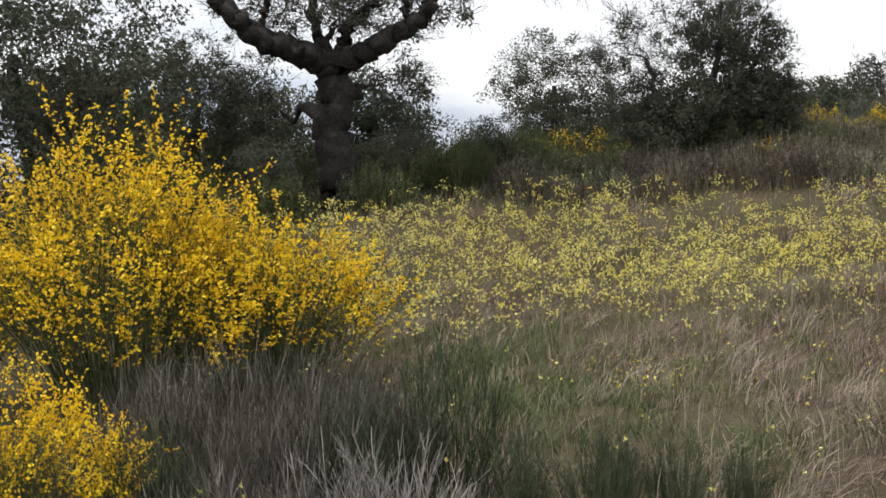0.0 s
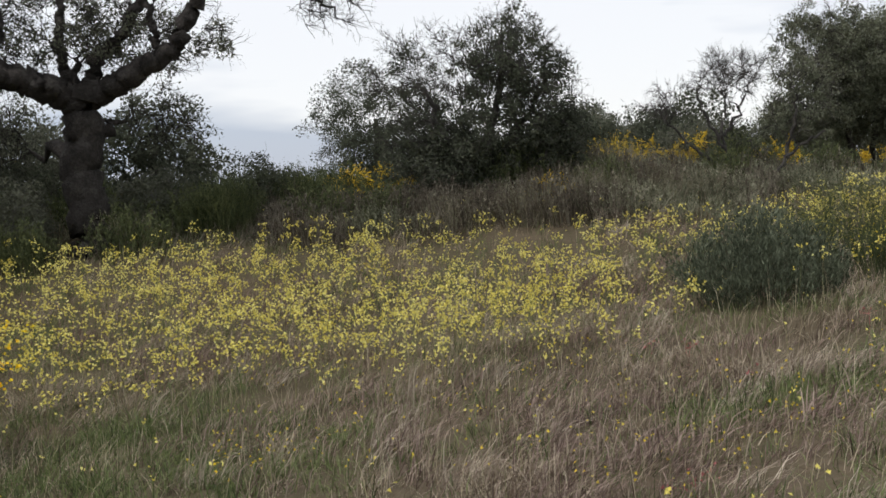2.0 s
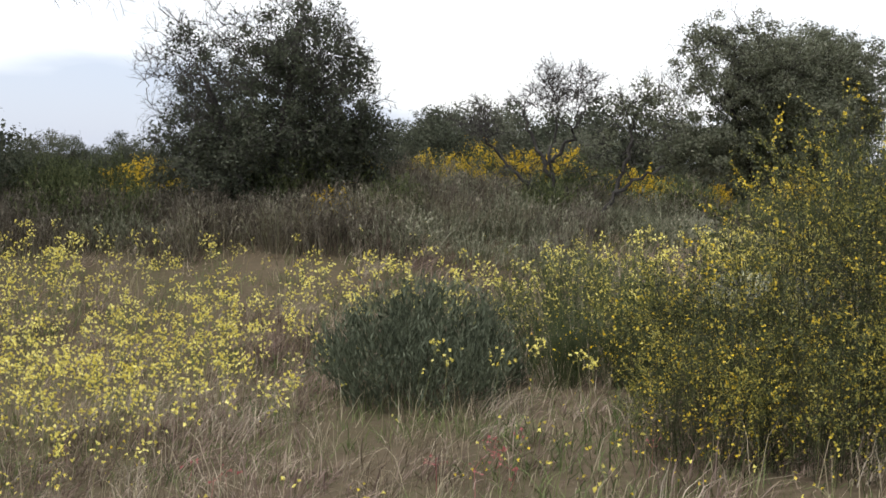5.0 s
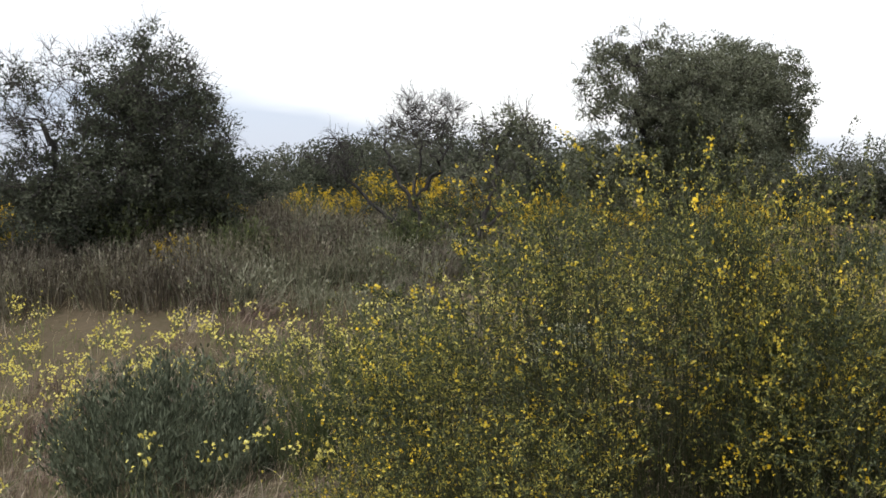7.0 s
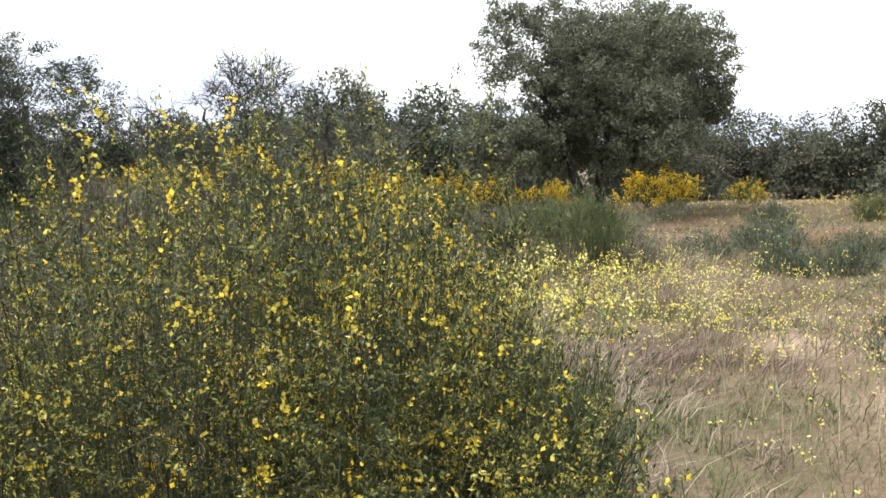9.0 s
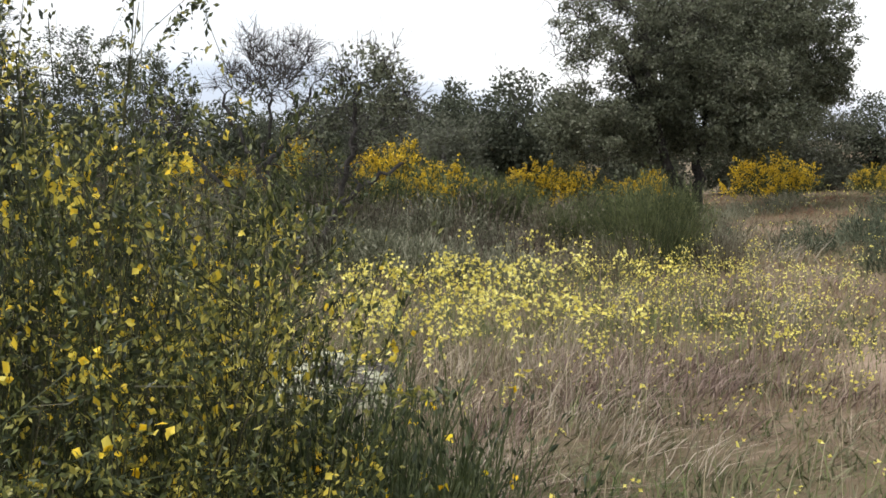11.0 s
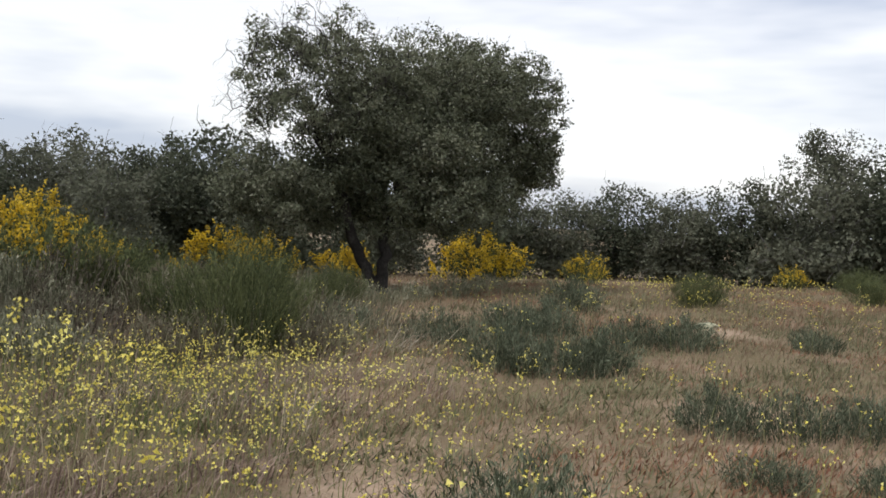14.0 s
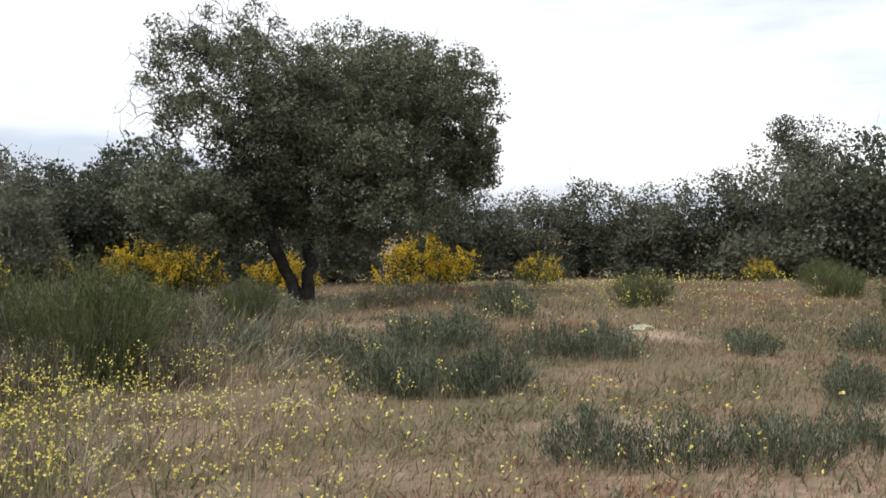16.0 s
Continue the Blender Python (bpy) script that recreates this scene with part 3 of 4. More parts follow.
bushy_oak = tree("bushy_oak", "thicket oak with a dense dark skirt and an airy twiggy top", 8,
                 [[(0, 0, 0), (0.05, 0, 0.7), (0.25, 0, 1.5), (0.35, 0, 2.3)], [(-0.15, 0, 0), (-0.5, 0.1, 0.8), (-0.75, 0.1, 1.6)], [(0.1, 0, 0.3), (0.5, 0, 1.0), (0.9, 0, 1.6)]],
                 [(0.35, 0, 2.0, 0.82, 0.8, 0.7, 1.2, 0.45), (0.8, 0, 1.45, 0.6, 0.7, 0.55, 0.6, 0.35), (-0.8, 0.1, 1.55, 0.85, 0.8, 0.95, 1.1, 0.82), (0.1, 0, 1.0, 1.35, 0.9, 0.6, 1.3, 0.05), (1.05, 0, 0.75, 0.6, 0.6, 0.5, 0.6), (-0.5, 0, 0.55, 1.1, 0.8, 0.45, 0.9, 0.1)], 760, 95, 0.038, M_OAKD, M_BARKM, 0.07, 0.14, 7, 0.15, kinks=5, sides=4, corners=3)
put(bushy_oak, 3.95, 16.4)
bare_oak = tree("bare_oak", "small bare oak with crooked limbs and a fan of grey twigs", 11,
                [[(0, 0, 0), (0.06, 0, 0.5), (0.04, 0, 1.0), (0.12, 0, 1.45)], [(0.05, 0, 0.6), (-0.25, 0, 1.1), (-0.35, 0, 1.5)], [(0.05, 0, 0.8), (0.35, 0.1, 1.15), (0.5, 0.1, 1.55)], [(0.02, 0, 0.3), (-0.6, 0, 0.75), (-0.95, 0, 1.2)]],
                [(0.12, 0, 1.68, 0.62, 0.55, 0.42, 1.5, 0.94), (-0.95, 0, 1.3, 0.35, 0.35, 0.4, 0.45, 0.97), (0, 0.4, 0.6, 1.0, 0.6, 0.35, 0.4, 0.5)], 140, 70, 0.036, M_OAKG, M_BARKM, 0.03, 0.13, 8, 0.5, wob=0.07, twig=0.008)
put(bare_oak, 7.35, 16.4, 0, 0.9)
thin_oak = tree("thin_oak", "slender leaning young oak with airy foliage and a bent dead branch", 14,
                [[(0, 0, 0), (0.12, 0, 0.35), (0.45, 0, 0.7), (0.8, 0, 0.85)], [(0.25, 0, 0.5), (0.35, 0, 1.0), (0.45, 0, 1.5)]],
                [(0.55, 0, 1.45, 0.5, 0.5, 0.45, 1), (0.2, 0, 1.1, 0.4, 0.4, 0.3, 0.3)], 60, 80, 0.042, M_OAK, M_BARKM, 0.03, 0.12, 8, 0.35, wob=0.1)
put(thin_oak, 7.85, 15.9)
shade_oak = tree("shade_oak", "dense dark holm oak with fine leaves down to the ground", 25, [[(0, 0, 0), (0.1, 0, 1.0), (0, 0, 2.2)]],
                 [(0, 0, 2.3, 1.9, 1.7, 1.2, 1.3), (0.9, 0.2, 1.3, 1.3, 1.3, 0.9, 0.8), (-1.0, 0, 1.2, 1.4, 1.4, 0.9, 0.8), (0.2, 0, 0.5, 1.7, 1.4, 0.4, 0.6)], 520, 95, 0.05, M_OAKD, M_BARK, 0.12, 0.2, 4, 0.22, kinks=5, sides=3, corners=3)
put(shade_oak, -4.95, 13.8, 40, 1.15)
again(shade_oak, -3.4, 17.0, 190, 0.68)
wood_a = tree("woodland_oak", "dense dark green holm oak at the meadow's edge", 21, [[(0, 0, 0), (0, 0, 0.8), (0.1, 0, 1.6)]],
              [(0, 0, 1.6, 1.4, 1.3, 0.9, 1.2), (0.6, 0.2, 0.9, 1.2, 1.2, 0.7, 0.8), (-0.8, 0, 0.7, 1.1, 1.1, 0.65, 0.8), (0, 0, 0.35, 1.5, 1.3, 0.3, 0.6)], 210, 66, 0.084, M_OAKD, M_BARK, 0.1, 0.29, 1, 0.03, corners=3, fine=False, twig=0.014, kinks=4, sides=3, group="woodland edge")
put(wood_a, -0.9, 18.6, 10, 0.75)
wood_b = tree("woodland_oak", "dense grey-green holm oak at the meadow's edge", 22, [[(0, 0, 0), (0.1, 0, 0.7), (-0.1, 0, 1.5)]],
              [(0.2, 0, 1.5, 1.3, 1.3, 0.9, 1), (-0.7, 0, 1.1, 1.0, 1.1, 0.75, 0.7), (0.6, 0, 0.6, 1.2, 1.1, 0.6, 0.9), (0, 0, 0.35, 1.5, 1.3, 0.3, 0.6)], 210, 66, 0.084, M_OAKG, M_BARKG, 0.1, 0.28, 2, 0.08, corners=3, fine=False, twig=0.014, kinks=4, sides=3, group="woodland edge")
put(wood_b, -2.9, 19.2, 100, 0.8)
wood_c = tree("woodland_oak", "tall airy holm oak with a thin twiggy top", 23, [[(0, 0, 0), (0, 0.1, 1.0), (0.1, 0, 2.2), (0, 0, 3.0)]],
              [(0, 0, 2.9, 1.0, 1.0, 0.8, 0.8), (0.4, 0, 2.0, 1.5, 1.3, 0.7, 1.0), (-0.6, 0, 1.2, 1.4, 1.3, 0.8, 1), (0, 0, 0.4, 1.4, 1.2, 0.35, 0.5)], 240, 80, 0.078, M_OAKG, M_BARK, 0.11, 0.26, 3, 0.15, corners=3, fine=False, twig=0.014, kinks=4, sides=3, group="woodland edge")
put(wood_c, 26.0, 35.8, 0, 1.15)
# Three small copies at the old oak's foot stand in for leafy shrubs
EDGE = [ (wood_b, -5.2, 18.5, 33, 1.1), 
        (wood_a, 9.3, 31.0, 20, 0.95), (wood_b, 7.2, 32.5, 130, 0.65), (wood_b, 5.6, 28.5, 200, 0.7), (wood_a, 4.4, 26.5, 60, 0.7), (wood_a, 6.6, 25.0, 310, 0.62), (shade_oak, 2.9, 25.6, 250, 0.95), (wood_a, 9.2, 25.1, 45, 0.66), (wood_b, 8.2, 25.8, 145, 0.64),
        (wood_a, 11.5, 33.5, 150, 1.1), (wood_b, 13.8, 35.5, 88, 1.05), (wood_a, 16.6, 37.0, 222, 1.0), (wood_b, 18.6, 37.5, 12, 0.95), (wood_a, 20.6, 38.0, 300, 0.98),
        (wood_b, 22.2, 37.0, 66, 1.0), (wood_a, 23.8, 36.4, 140, 1.05), (wood_b, 25.2, 34.4, 190, 1.05), (wood_a, 27.4, 34.0, 15, 1.15), (wood_b, 28.8, 32.6, 240, 1.2),
        (wood_a, 30.2, 31.2, 77, 1.15), (wood_b, 31.6, 29.6, 160, 1.25), (wood_a, 6.3, 20.6, 99, 0.48),
        (wood_b, -6.0, 44.0, 10, 0.75), (wood_a, -4.6, 43.0, 160, 0.6), (wood_a, -2.0, 43.5, 200, 0.6), (wood_a, -3.2, 45.0, 70, 0.7), (wood_b, -0.6, 46.0, 190, 0.75), (wood_a, 1.8, 46.0, 250, 0.7), (wood_b, 4.4, 47.0, 130, 0.75), (wood_a, -9.0, 44.0, 310, 0.8), (wood_b, -0.55, 16.3, 20, 0.42), (wood_a, 0.85, 16.6, 140, 0.38), (wood_b, -2.2, 15.6, 250, 0.42), (wood_b, 1.0, 34.0, 10, 0.4), (wood_a, -2.5, 38.0, 50, 0.45), (wood_a, 0.2, 29.0, 150, 0.28), (wood_b, -1.5, 27.0, 120, 0.28), (wood_b, 1.6, 31.0, 222, 0.35), (wood_b, 8.9, 22.4, 270, 0.55), (wood_a, 10.0, 25.7, 305, 0.9), (wood_b, 7.4, 27.0, 20, 0.78)]
for src, x, y, turn, size in EDGE:
    again(src, x, y, turn, size * (1.28 if x > 24 else 1.08 if x > 13 else 1.0))

# ---- flowering broom beside the start of the walk ----
gold_a = shrub("yellow_broom", "tall yellow broom bush covered in golden flowers", 31, 0.85, 0.75, 1.72, 560, M_BSTEM, 7000, 0.018, M_BLEAF, 14000, 0.0185, M_GOLD, 0.005, flat=0.5, group="golden broom thicket", base=0.4, flower_low=0.6, side=7, wild=0.95, plume=0.75)
put(gold_a, -2.15, 7.6, 0, 1.3, zscale=1.12)
gold_b = shrub("yellow_broom", "rounded yellow broom bush covered in golden flowers", 32, 0.66, 0.55, 1.25, 380, M_BSTEM, 5000, 0.018, M_BLEAF, 8200, 0.0185, M_GOLD, 0.005, flat=0.4, group="golden broom thicket", base=0.45, flower_low=0.66, side=7, wild=0.95, plume=0.75)
put(gold_b, -1.2, 7.7, 0, 1.3, zscale=1.06)
again(gold_b, -3.6, 7.5, 130, 1.35, zscale=1.2)
again(gold_b, -1.62, 4.25, 230, 0.66)
brown_a = shrub("leafless_broom", "grey-brown broom bush of bare upright twigs", 36, 0.4, 0.32, 0.85, 190, M_TWIG, 900, 0.016, M_SPRIG, width=0.006, flat=0.3, side=8, low=0.15, wild=0.5, group="bare broom tufts", base=0.6, slim=0.3)
put(brown_a, -0.95, 4.75)
again(brown_a, -0.5, 4.7, 70, 0.95)
again(brown_a, -0.3, 4.85, 150, 0.8)
again(brown_a, -1.3, 4.9, 250, 0.9)
again(brown_a, -0.75, 4.3, 310, 0.75)
grey_a = shrub("leafless_broom", "grey-green broom bush with bare upright twigs", 34, 0.32, 0.3, 0.92, 120, M_SPRIG, 2200, 0.02, M_SPRIG, width=0.006, flat=0.45, side=9, low=0.2, wild=0.45, group="bare broom tufts", base=0.35, slim=0.3)
put(grey_a, 0.02, 4.85)
again(grey_a, 0.3, 4.45, 80, 0.62)
again(grey_a, -0.35, 4.6, 170, 0.78)
again(grey_a, -1.1, 4.25, 200, 0.7)
again(grey_a, 0.62, 4.4, 300, 0.6)
again(grey_a, 0.95, 4.55, 20, 0.52)
again(grey_a, 1.25, 4.6, 120, 0.4)
again(grey_a, 0.75, 4.75, 220, 0.45)
dead_a = shrub("dead_broom", "dead broom tuft of pale grey twigs", 35, 0.36, 0.3, 0.56, 70, M_DEAD, width=0.007, flat=0.45, side=5, group="bare broom tufts")
put(dead_a, -0.45, 4.2)
again(dead_a, -0.85, 4.0, 120, 0.9)
again(dead_a, -0.2, 4.25, 200, 1.05)
again(dead_a, -0.05, 4.05, 20, 0.8)

# ---- big green broom, lavender and rock in the middle of the walk ----
green_broom = shrub("green_broom", "large green broom bush dotted with small yellow flowers", 41, 1.02, 1.0, 1.68, 560, M_BRSTEM, 74000, 0.0155, M_BLEAF, 4200, 0.0145, M_BROOMF, 0.0045, flat=0.34, side=10, low=0.05, flower_low=0.15, base=0.75, plume=0.15, wild=1.5, dome=3.4, slim=0.42, sprig=0.5, loose=1.6, bunch=0.6)
put(green_broom, 7.9, 8.4)
small_broom = shrub("green_broom", "lower green broom bush leaning on the large one", 47, 0.58, 0.56, 0.9, 240, M_BRSTEM, 17000, 0.015, M_BLEAF, 900, 0.015, M_BROOMF, 0.004, flat=0.42, side=8, low=0.05, flower_low=0.15, base=0.75, plume=0.25, wild=1.5, dome=3.4, slim=0.45, sprig=0.5, loose=1.6, bunch=0.5)
put(small_broom, 8.5, 7.8)
again(small_broom, 8.42, 8.2, 150, 0.88, label="tall narrow green broom bush grown into the large one", zscale=1.55)
again(small_broom, 6.75, 8.0, 300, 0.78, label="low green broom bush at the foot of the large one")
again(small_broom, 7.2, 7.65, 60, 0.85, label="low green broom bush at the foot of the large one")
again(small_broom, 7.1, 8.9, 220, 1.08, label="lower green broom bush beside the large one")
side_broom = shrub("green_broom", "fresh green tuft of upright broom stems beside the large bush", 46, 0.34, 0.3, 0.62, 260, M_BSTEM, 3000, 0.018, M_SPRIG, 50, 0.02, M_GOLD, 0.0045, flat=0.3, side=5, base=0.5, wild=0.4)
put(side_broom, 8.86, 8.5, 0, 1.35)
again(side_broom, 9.0, 8.65, 70, 1.1)
again(side_broom, 8.68, 8.35, 250, 1.4)
again(side_broom, 8.85, 7.8, 170, 0.75)
low_broom = shrub("green_broom", "low spreading green broom with pale yellow flowers", 42, 0.85, 0.7, 0.85, 300, M_BSTEM, 9000, 0.02, M_BLEAF, 1100, 0.016, M_LEMON, 0.005, flat=0.6, side=8, low=0.1, wild=0.9, flower_low=0.1, base=0.7)
put(low_broom, 6.75, 11.0)
again(low_broom, 8.05, 10.85, 100, 0.32, label="small leafy broom seedling at the foot of the boulder")
again(side_broom, 6.35, 9.85, 200, 0.85)
again(side_broom, 6.75, 9.7, 300, 0.9)
again(small_broom, 6.9, 9.5, 40, 0.72, label="low dark green broom bush between the lavender and the large bush")
lav_big = shrub("lavender_bush", "large grey-green wild lavender bush in the grass", 43, 0.74, 0.66, 0.8, 340, M_LAV, 12000, 0.045, M_LAV, width=0.005, flat=0.7, side=7, slim=0.28, low=0.1, base=0.75, wild=0.75, dome=3.0)
put(lav_big, 5.5, 10.2)
lav_a = shrub("lavender_tuft", "small grey-green wild lavender tuft on dry soil", 44, 0.34, 0.3, 0.38, 130, M_LAV, 2600, 0.036, M_LAV, width=0.005, flat=0.45, side=4, slim=0.24, low=0.15, base=0.7, wild=0.8, corners=3, group="lavender tufts")
put(lav_a, 11.8, 11.3, 0, 0.95)
lav_b = shrub("lavender_tuft", "straggly grey-green wild lavender tuft on dry soil", 45, 0.4, 0.3, 0.35, 130, M_LAV, 2500, 0.036, M_LAV, width=0.005, flat=0.5, side=4, slim=0.24, low=0.15, base=0.7, wild=0.8, corners=3, group="lavender tufts")
put(lav_b, 13.76, 13.1, 0, 0.85)
LAV = [(lav_a, 13.3, 13.15, 40, 0.8), (lav_b, 14.2, 13.05, 80, 0.8), (lav_b, 14.75, 13.3, 10, 0.8), (lav_a, 15.45, 14.6, 60, 0.85), (lav_b, 16.9, 16.85, 20, 0.9),
       (lav_a, 17.15, 16.45, 75, 0.8), (lav_b, 17.2, 15.8, 15, 0.8), (lav_b, 13.0, 11.85, 130, 0.55), (lav_a, 13.55, 11.8, 170, 0.55), (lav_a, 12.6, 15.3, 30, 1.0), (lav_b, 12.95, 15.2, 160, 1.05), (lav_a, 13.3, 15.25, 210, 1.0),
       (lav_b, 14.1, 16.75, 0, 0.95), (lav_a, 14.45, 16.5, 45, 0.9), (lav_b, 12.4, 16.85, 10, 1.0), (lav_a, 14.5, 20.3, 25, 1.2), (lav_b, 13.1, 17.3, 75, 1.1), (lav_b, 15.85, 17.0, 75, 0.8), (lav_a, 13.5, 17.6, 35, 1.0), (lav_b, 11.6, 17.6, 35, 1.0)]
for src, x, y, turn, size in LAV:
    again(src, x, y, turn, size)


def boulder(name, label, seed, rx, ry, rz):
    bm = bmesh.new()
    bmesh.ops.create_icosphere(bm, subdivisions=4, radius=1)
    off = Vector((seed * 3.1, seed * 1.7, 0))
    for v in bm.verts:
        n = v.co.normalized()
        d = 1 + 0.22 * noise.noise(n * 1.3 + off) + 0.08 * noise.noise(n * 3.5 + off) + 0.03 * noise.noise(n * 9 + off)
        v.co = Vector((n.x * rx, n.y * ry, n.z * rz)) * d
        lid = rz * 0.8 - 0.22 * v.co.x + 0.05 * noise.noise(v.co * 5)
        v.co.z = v.co.z if v.co.z < lid else lid + 0.3 * (v.co.z - lid)
    me = bpy.data.meshes.new(name)
    bm.to_mesh(me)
    bm.free()
    me.materials.append(M_ROCK)
    for p in me.polygons:
        p.use_smooth = True
    return tagged(new(name, me), label, "rock")


put(boulder("boulder", "flat granite boulder with pale lichen half sunk in grass", 2, 0.46, 0.36, 0.26), 8.32, 11.5, -15, 1.08, -0.1, 0.95)
put(boulder("stone", "small pale flat stone on the heath", 5, 0.13, 0.10, 0.05), 15.4, 18.4, 30, 1.0, 0.0)

# ---- golden broom on the bank and round the oak ----
gorse_a = shrub("golden_broom", "golden flowering broom bush on the bank", 51, 0.66, 0.62, 0.82, 190, M_BSTEM, 3200, 0.036, M_BSTEM, 3200, 0.036, M_GOLDB, 0.006, flat=0.6, side=5, group="golden broom on the bank", flower_low=0.5, plume=0.55, base=0.6, wild=0.9, corners=3, slim=0.6)
put(gorse_a, 14.45, 25.6, 0, 1.1)
gorse_b = shrub("golden_broom", "sparse broom bush with golden and green twigs", 52, 0.6, 0.55, 0.85, 190, M_BSTEM, 3000, 0.034, M_BLEAF, 900, 0.036, M_GOLDB, 0.006, flat=0.5, side=4, group="golden broom on the bank", flower_low=0.6, plume=0.3, base=0.5, wild=0.8, corners=3, slim=0.6)
put(gorse_b, 4.9, 17.2, 0, 0.8)
GORSE = [(gorse_a, 4.8, 15.75, 40, 0.52), (gorse_a, 2.1, 18.6, 140, 0.75), (gorse_a, 6.6, 19.3, 60, 0.55), (gorse_a, 9.0, 18.3, 20, 0.9), (gorse_b, 6.1, 18.6, 120, 0.65), (gorse_a, 8.1, 22.8, 10, 0.95), (gorse_b, 7.0, 21.5, 70, 1.0), (gorse_a, 10.4, 23.7, 33, 0.95), (gorse_a, 12.2, 24.8, 133, 0.75), (gorse_a, 8.35, 20.6, 100, 1.0),
         (gorse_b, 10.9, 23.6, 200, 0.9), (gorse_b, 2.6, 17.0, 15, 0.85), (gorse_b, 16.5, 26.6, 140, 0.7), (gorse_b, 22.5, 31.0, 240, 0.7), (gorse_a, 8.9, 23.6, 250, 0.7)]
for src, x, y, turn, size in GORSE:
    again(src, x, y, turn, size)
olive = shrub("olive_broom", "dense olive-green broom clump of upright stems without flowers", 61, 0.5, 0.46, 0.85, 260, M_OSTEM, 6000, 0.028, M_OSTEM, width=0.006, flat=0.4, side=9, base=0.55, wild=0.6, dome=2.4, group="olive broom clumps", corners=3, low=0.1)
put(olive, 10.75, 15.8, 0, 1.05)
OLIVE = [(10.2, 16.9, 60, 0.8), (9.5, 17.6, 10, 0.9), (10.95, 18.6, 200, 0.7), (16.3, 20.9, 30, 0.85), (19.3, 21.8, 77, 0.85), (18.4, 18.0, 140, 1.5), (19.4, 18.4, 200, 1.3), (11.7, 20.0, 15, 0.7), (0.4, 15.9, 20, 1.1), (1.3, 16.5, 80, 1.0), (20.5, 24.5, 50, 0.9)]
for x, y, turn, size in OLIVE:
    again(olive, x, y, turn, size, zscale=size * (0.65 if x > 14 else 0.9))

# ---- dark undergrowth along the bank ----
scrub_a = shrub("scrub_bush", "dull brown-green undergrowth bush on the bank", 71, 0.6, 0.5, 0.62, 170, M_SCRUB, 800, 0.034, M_SCRUB, width=0.01, flat=0.4, side=2, base=0.7, group="bank undergrowth", corners=3, slim=0.7)
put(scrub_a, -3.0, 14.4)
scrub_b = shrub("scrub_bush", "dark twiggy undergrowth bush on the bank", 72, 0.55, 0.5, 0.75, 130, M_OSTEM, 1500, 0.037, M_OSTEM, width=0.009, flat=0.45, side=2, base=0.7, group="bank undergrowth", corners=3, slim=0.7)
put(scrub_b, -2.0, 14.8)
for x, y, turn, size in [(10.35, 15.35, 20, 0.75), (11.15, 16.3, 140, 0.8), (10.6, 16.6, 250, 0.9), (11.3, 15.7, 60, 0.6)]:
    again(scrub_a, x, y, turn, size)
for x, y, turn, size in [(0.0, 16.0, 140, 1.0), (1.6, 16.6, 90, 1.0)]:
    again(scrub_b, x, y, turn, size)
for x, y, turn, size in [(3.4, 15.1, 10, 0.9), (4.3, 15.0, 100, 1.0), (5.2, 15.2, 200, 0.9), (6.0, 15.3, 290, 1.0)]:
    again(scrub_a, x, y, turn, size)
heather_a = shrub("heather_bush", "dark brown twiggy heather on the bank", 73, 0.45, 0.4, 0.5, 120, M_HEATHER, 600, 0.03, M_HEATHER, width=0.009, flat=0.35, side=3, base=0.75, group="bank heather", corners=3, slim=0.6, wild=0.7)
put(heather_a, 3.0, 14.9)
heather_b = shrub("heather_bush", "dark grey-green heather on the bank", 74, 0.5, 0.4, 0.42, 110, M_HEATHERG, 900, 0.03, M_HEATHERG, width=0.009, flat=0.4, side=3, base=0.75, group="bank heather", corners=3, slim=0.6, wild=0.8)
put(heather_b, 6.3, 14.6)
for x, y, turn, size in [(11.9, 20.9, 10, 0.8), (12.7, 21.0, 100, 0.7), (13.3, 21.7, 200, 0.8), (11.4, 20.3, 290, 0.9), (13.9, 22.6, 30, 0.7), (12.3, 20.2, 150, 0.6), (11.7, 22.4, 80, 0.9)]:
    again(heather_b, x, y, turn, size, label="dark grey-green heather under the oak")
rh = np.random.default_rng(19)
for k in range(95):
    x = 1.0 + 8.6 * (k + rh.random()) / 95
    y = 15.15 - 0.38 * max(x - 3.6, 0) * (1 if x < 6.5 else 0) - (1.1 if x >= 6.5 else 0) + rh.uniform(0.0, 2.6 if x > 5 else 1.5)
    if x > 7.6:
        y += 0.8
    # Lighter grey-green heather beyond x 5.5 also puts sun patches into the colour
    again(heather_a if rh.random() < (0.85 if x < 5.5 else 0.25) else heather_b, x, y, rh.uniform(0, 360), rh.uniform(0.7, 1.2))
rs = np.random.default_rng(9)
for k in range(42):
    x = -4.5 + 15.5 * (k + rs.random()) / 42
    y = 15.2 + 0.08 * x + rs.uniform(-0.5, 2.4)
    if x > 8:
        y += 0.8
    again(scrub_a if rs.random() < 0.55 else scrub_b, x, y, rs.uniform(0, 360), rs.uniform(0.65, 1.15))


# ---- grass and meadow flowers ----
def ahead(x, y):
    """How far a place lies beyond the line of the walk."""
    return (y - 0.66 * x) / 1.2


def scatter(rng, n, x0, x1, y0, y1, keep):
    x, y = rng.uniform(x0, x1, n), rng.uniform(y0, y1, n)
    ok = rng.random(n) < keep(x, y)
    return x[ok], y[ok]


def drift(x, y, s, p):
    return 0.5 + 0.5 * np.sin(x * s + p + 1.3 * np.sin(y * s * 0.7 + p)) * np.cos(y * s * 1.1 - p + 0.9 * np.sin(x * s * 0.8))


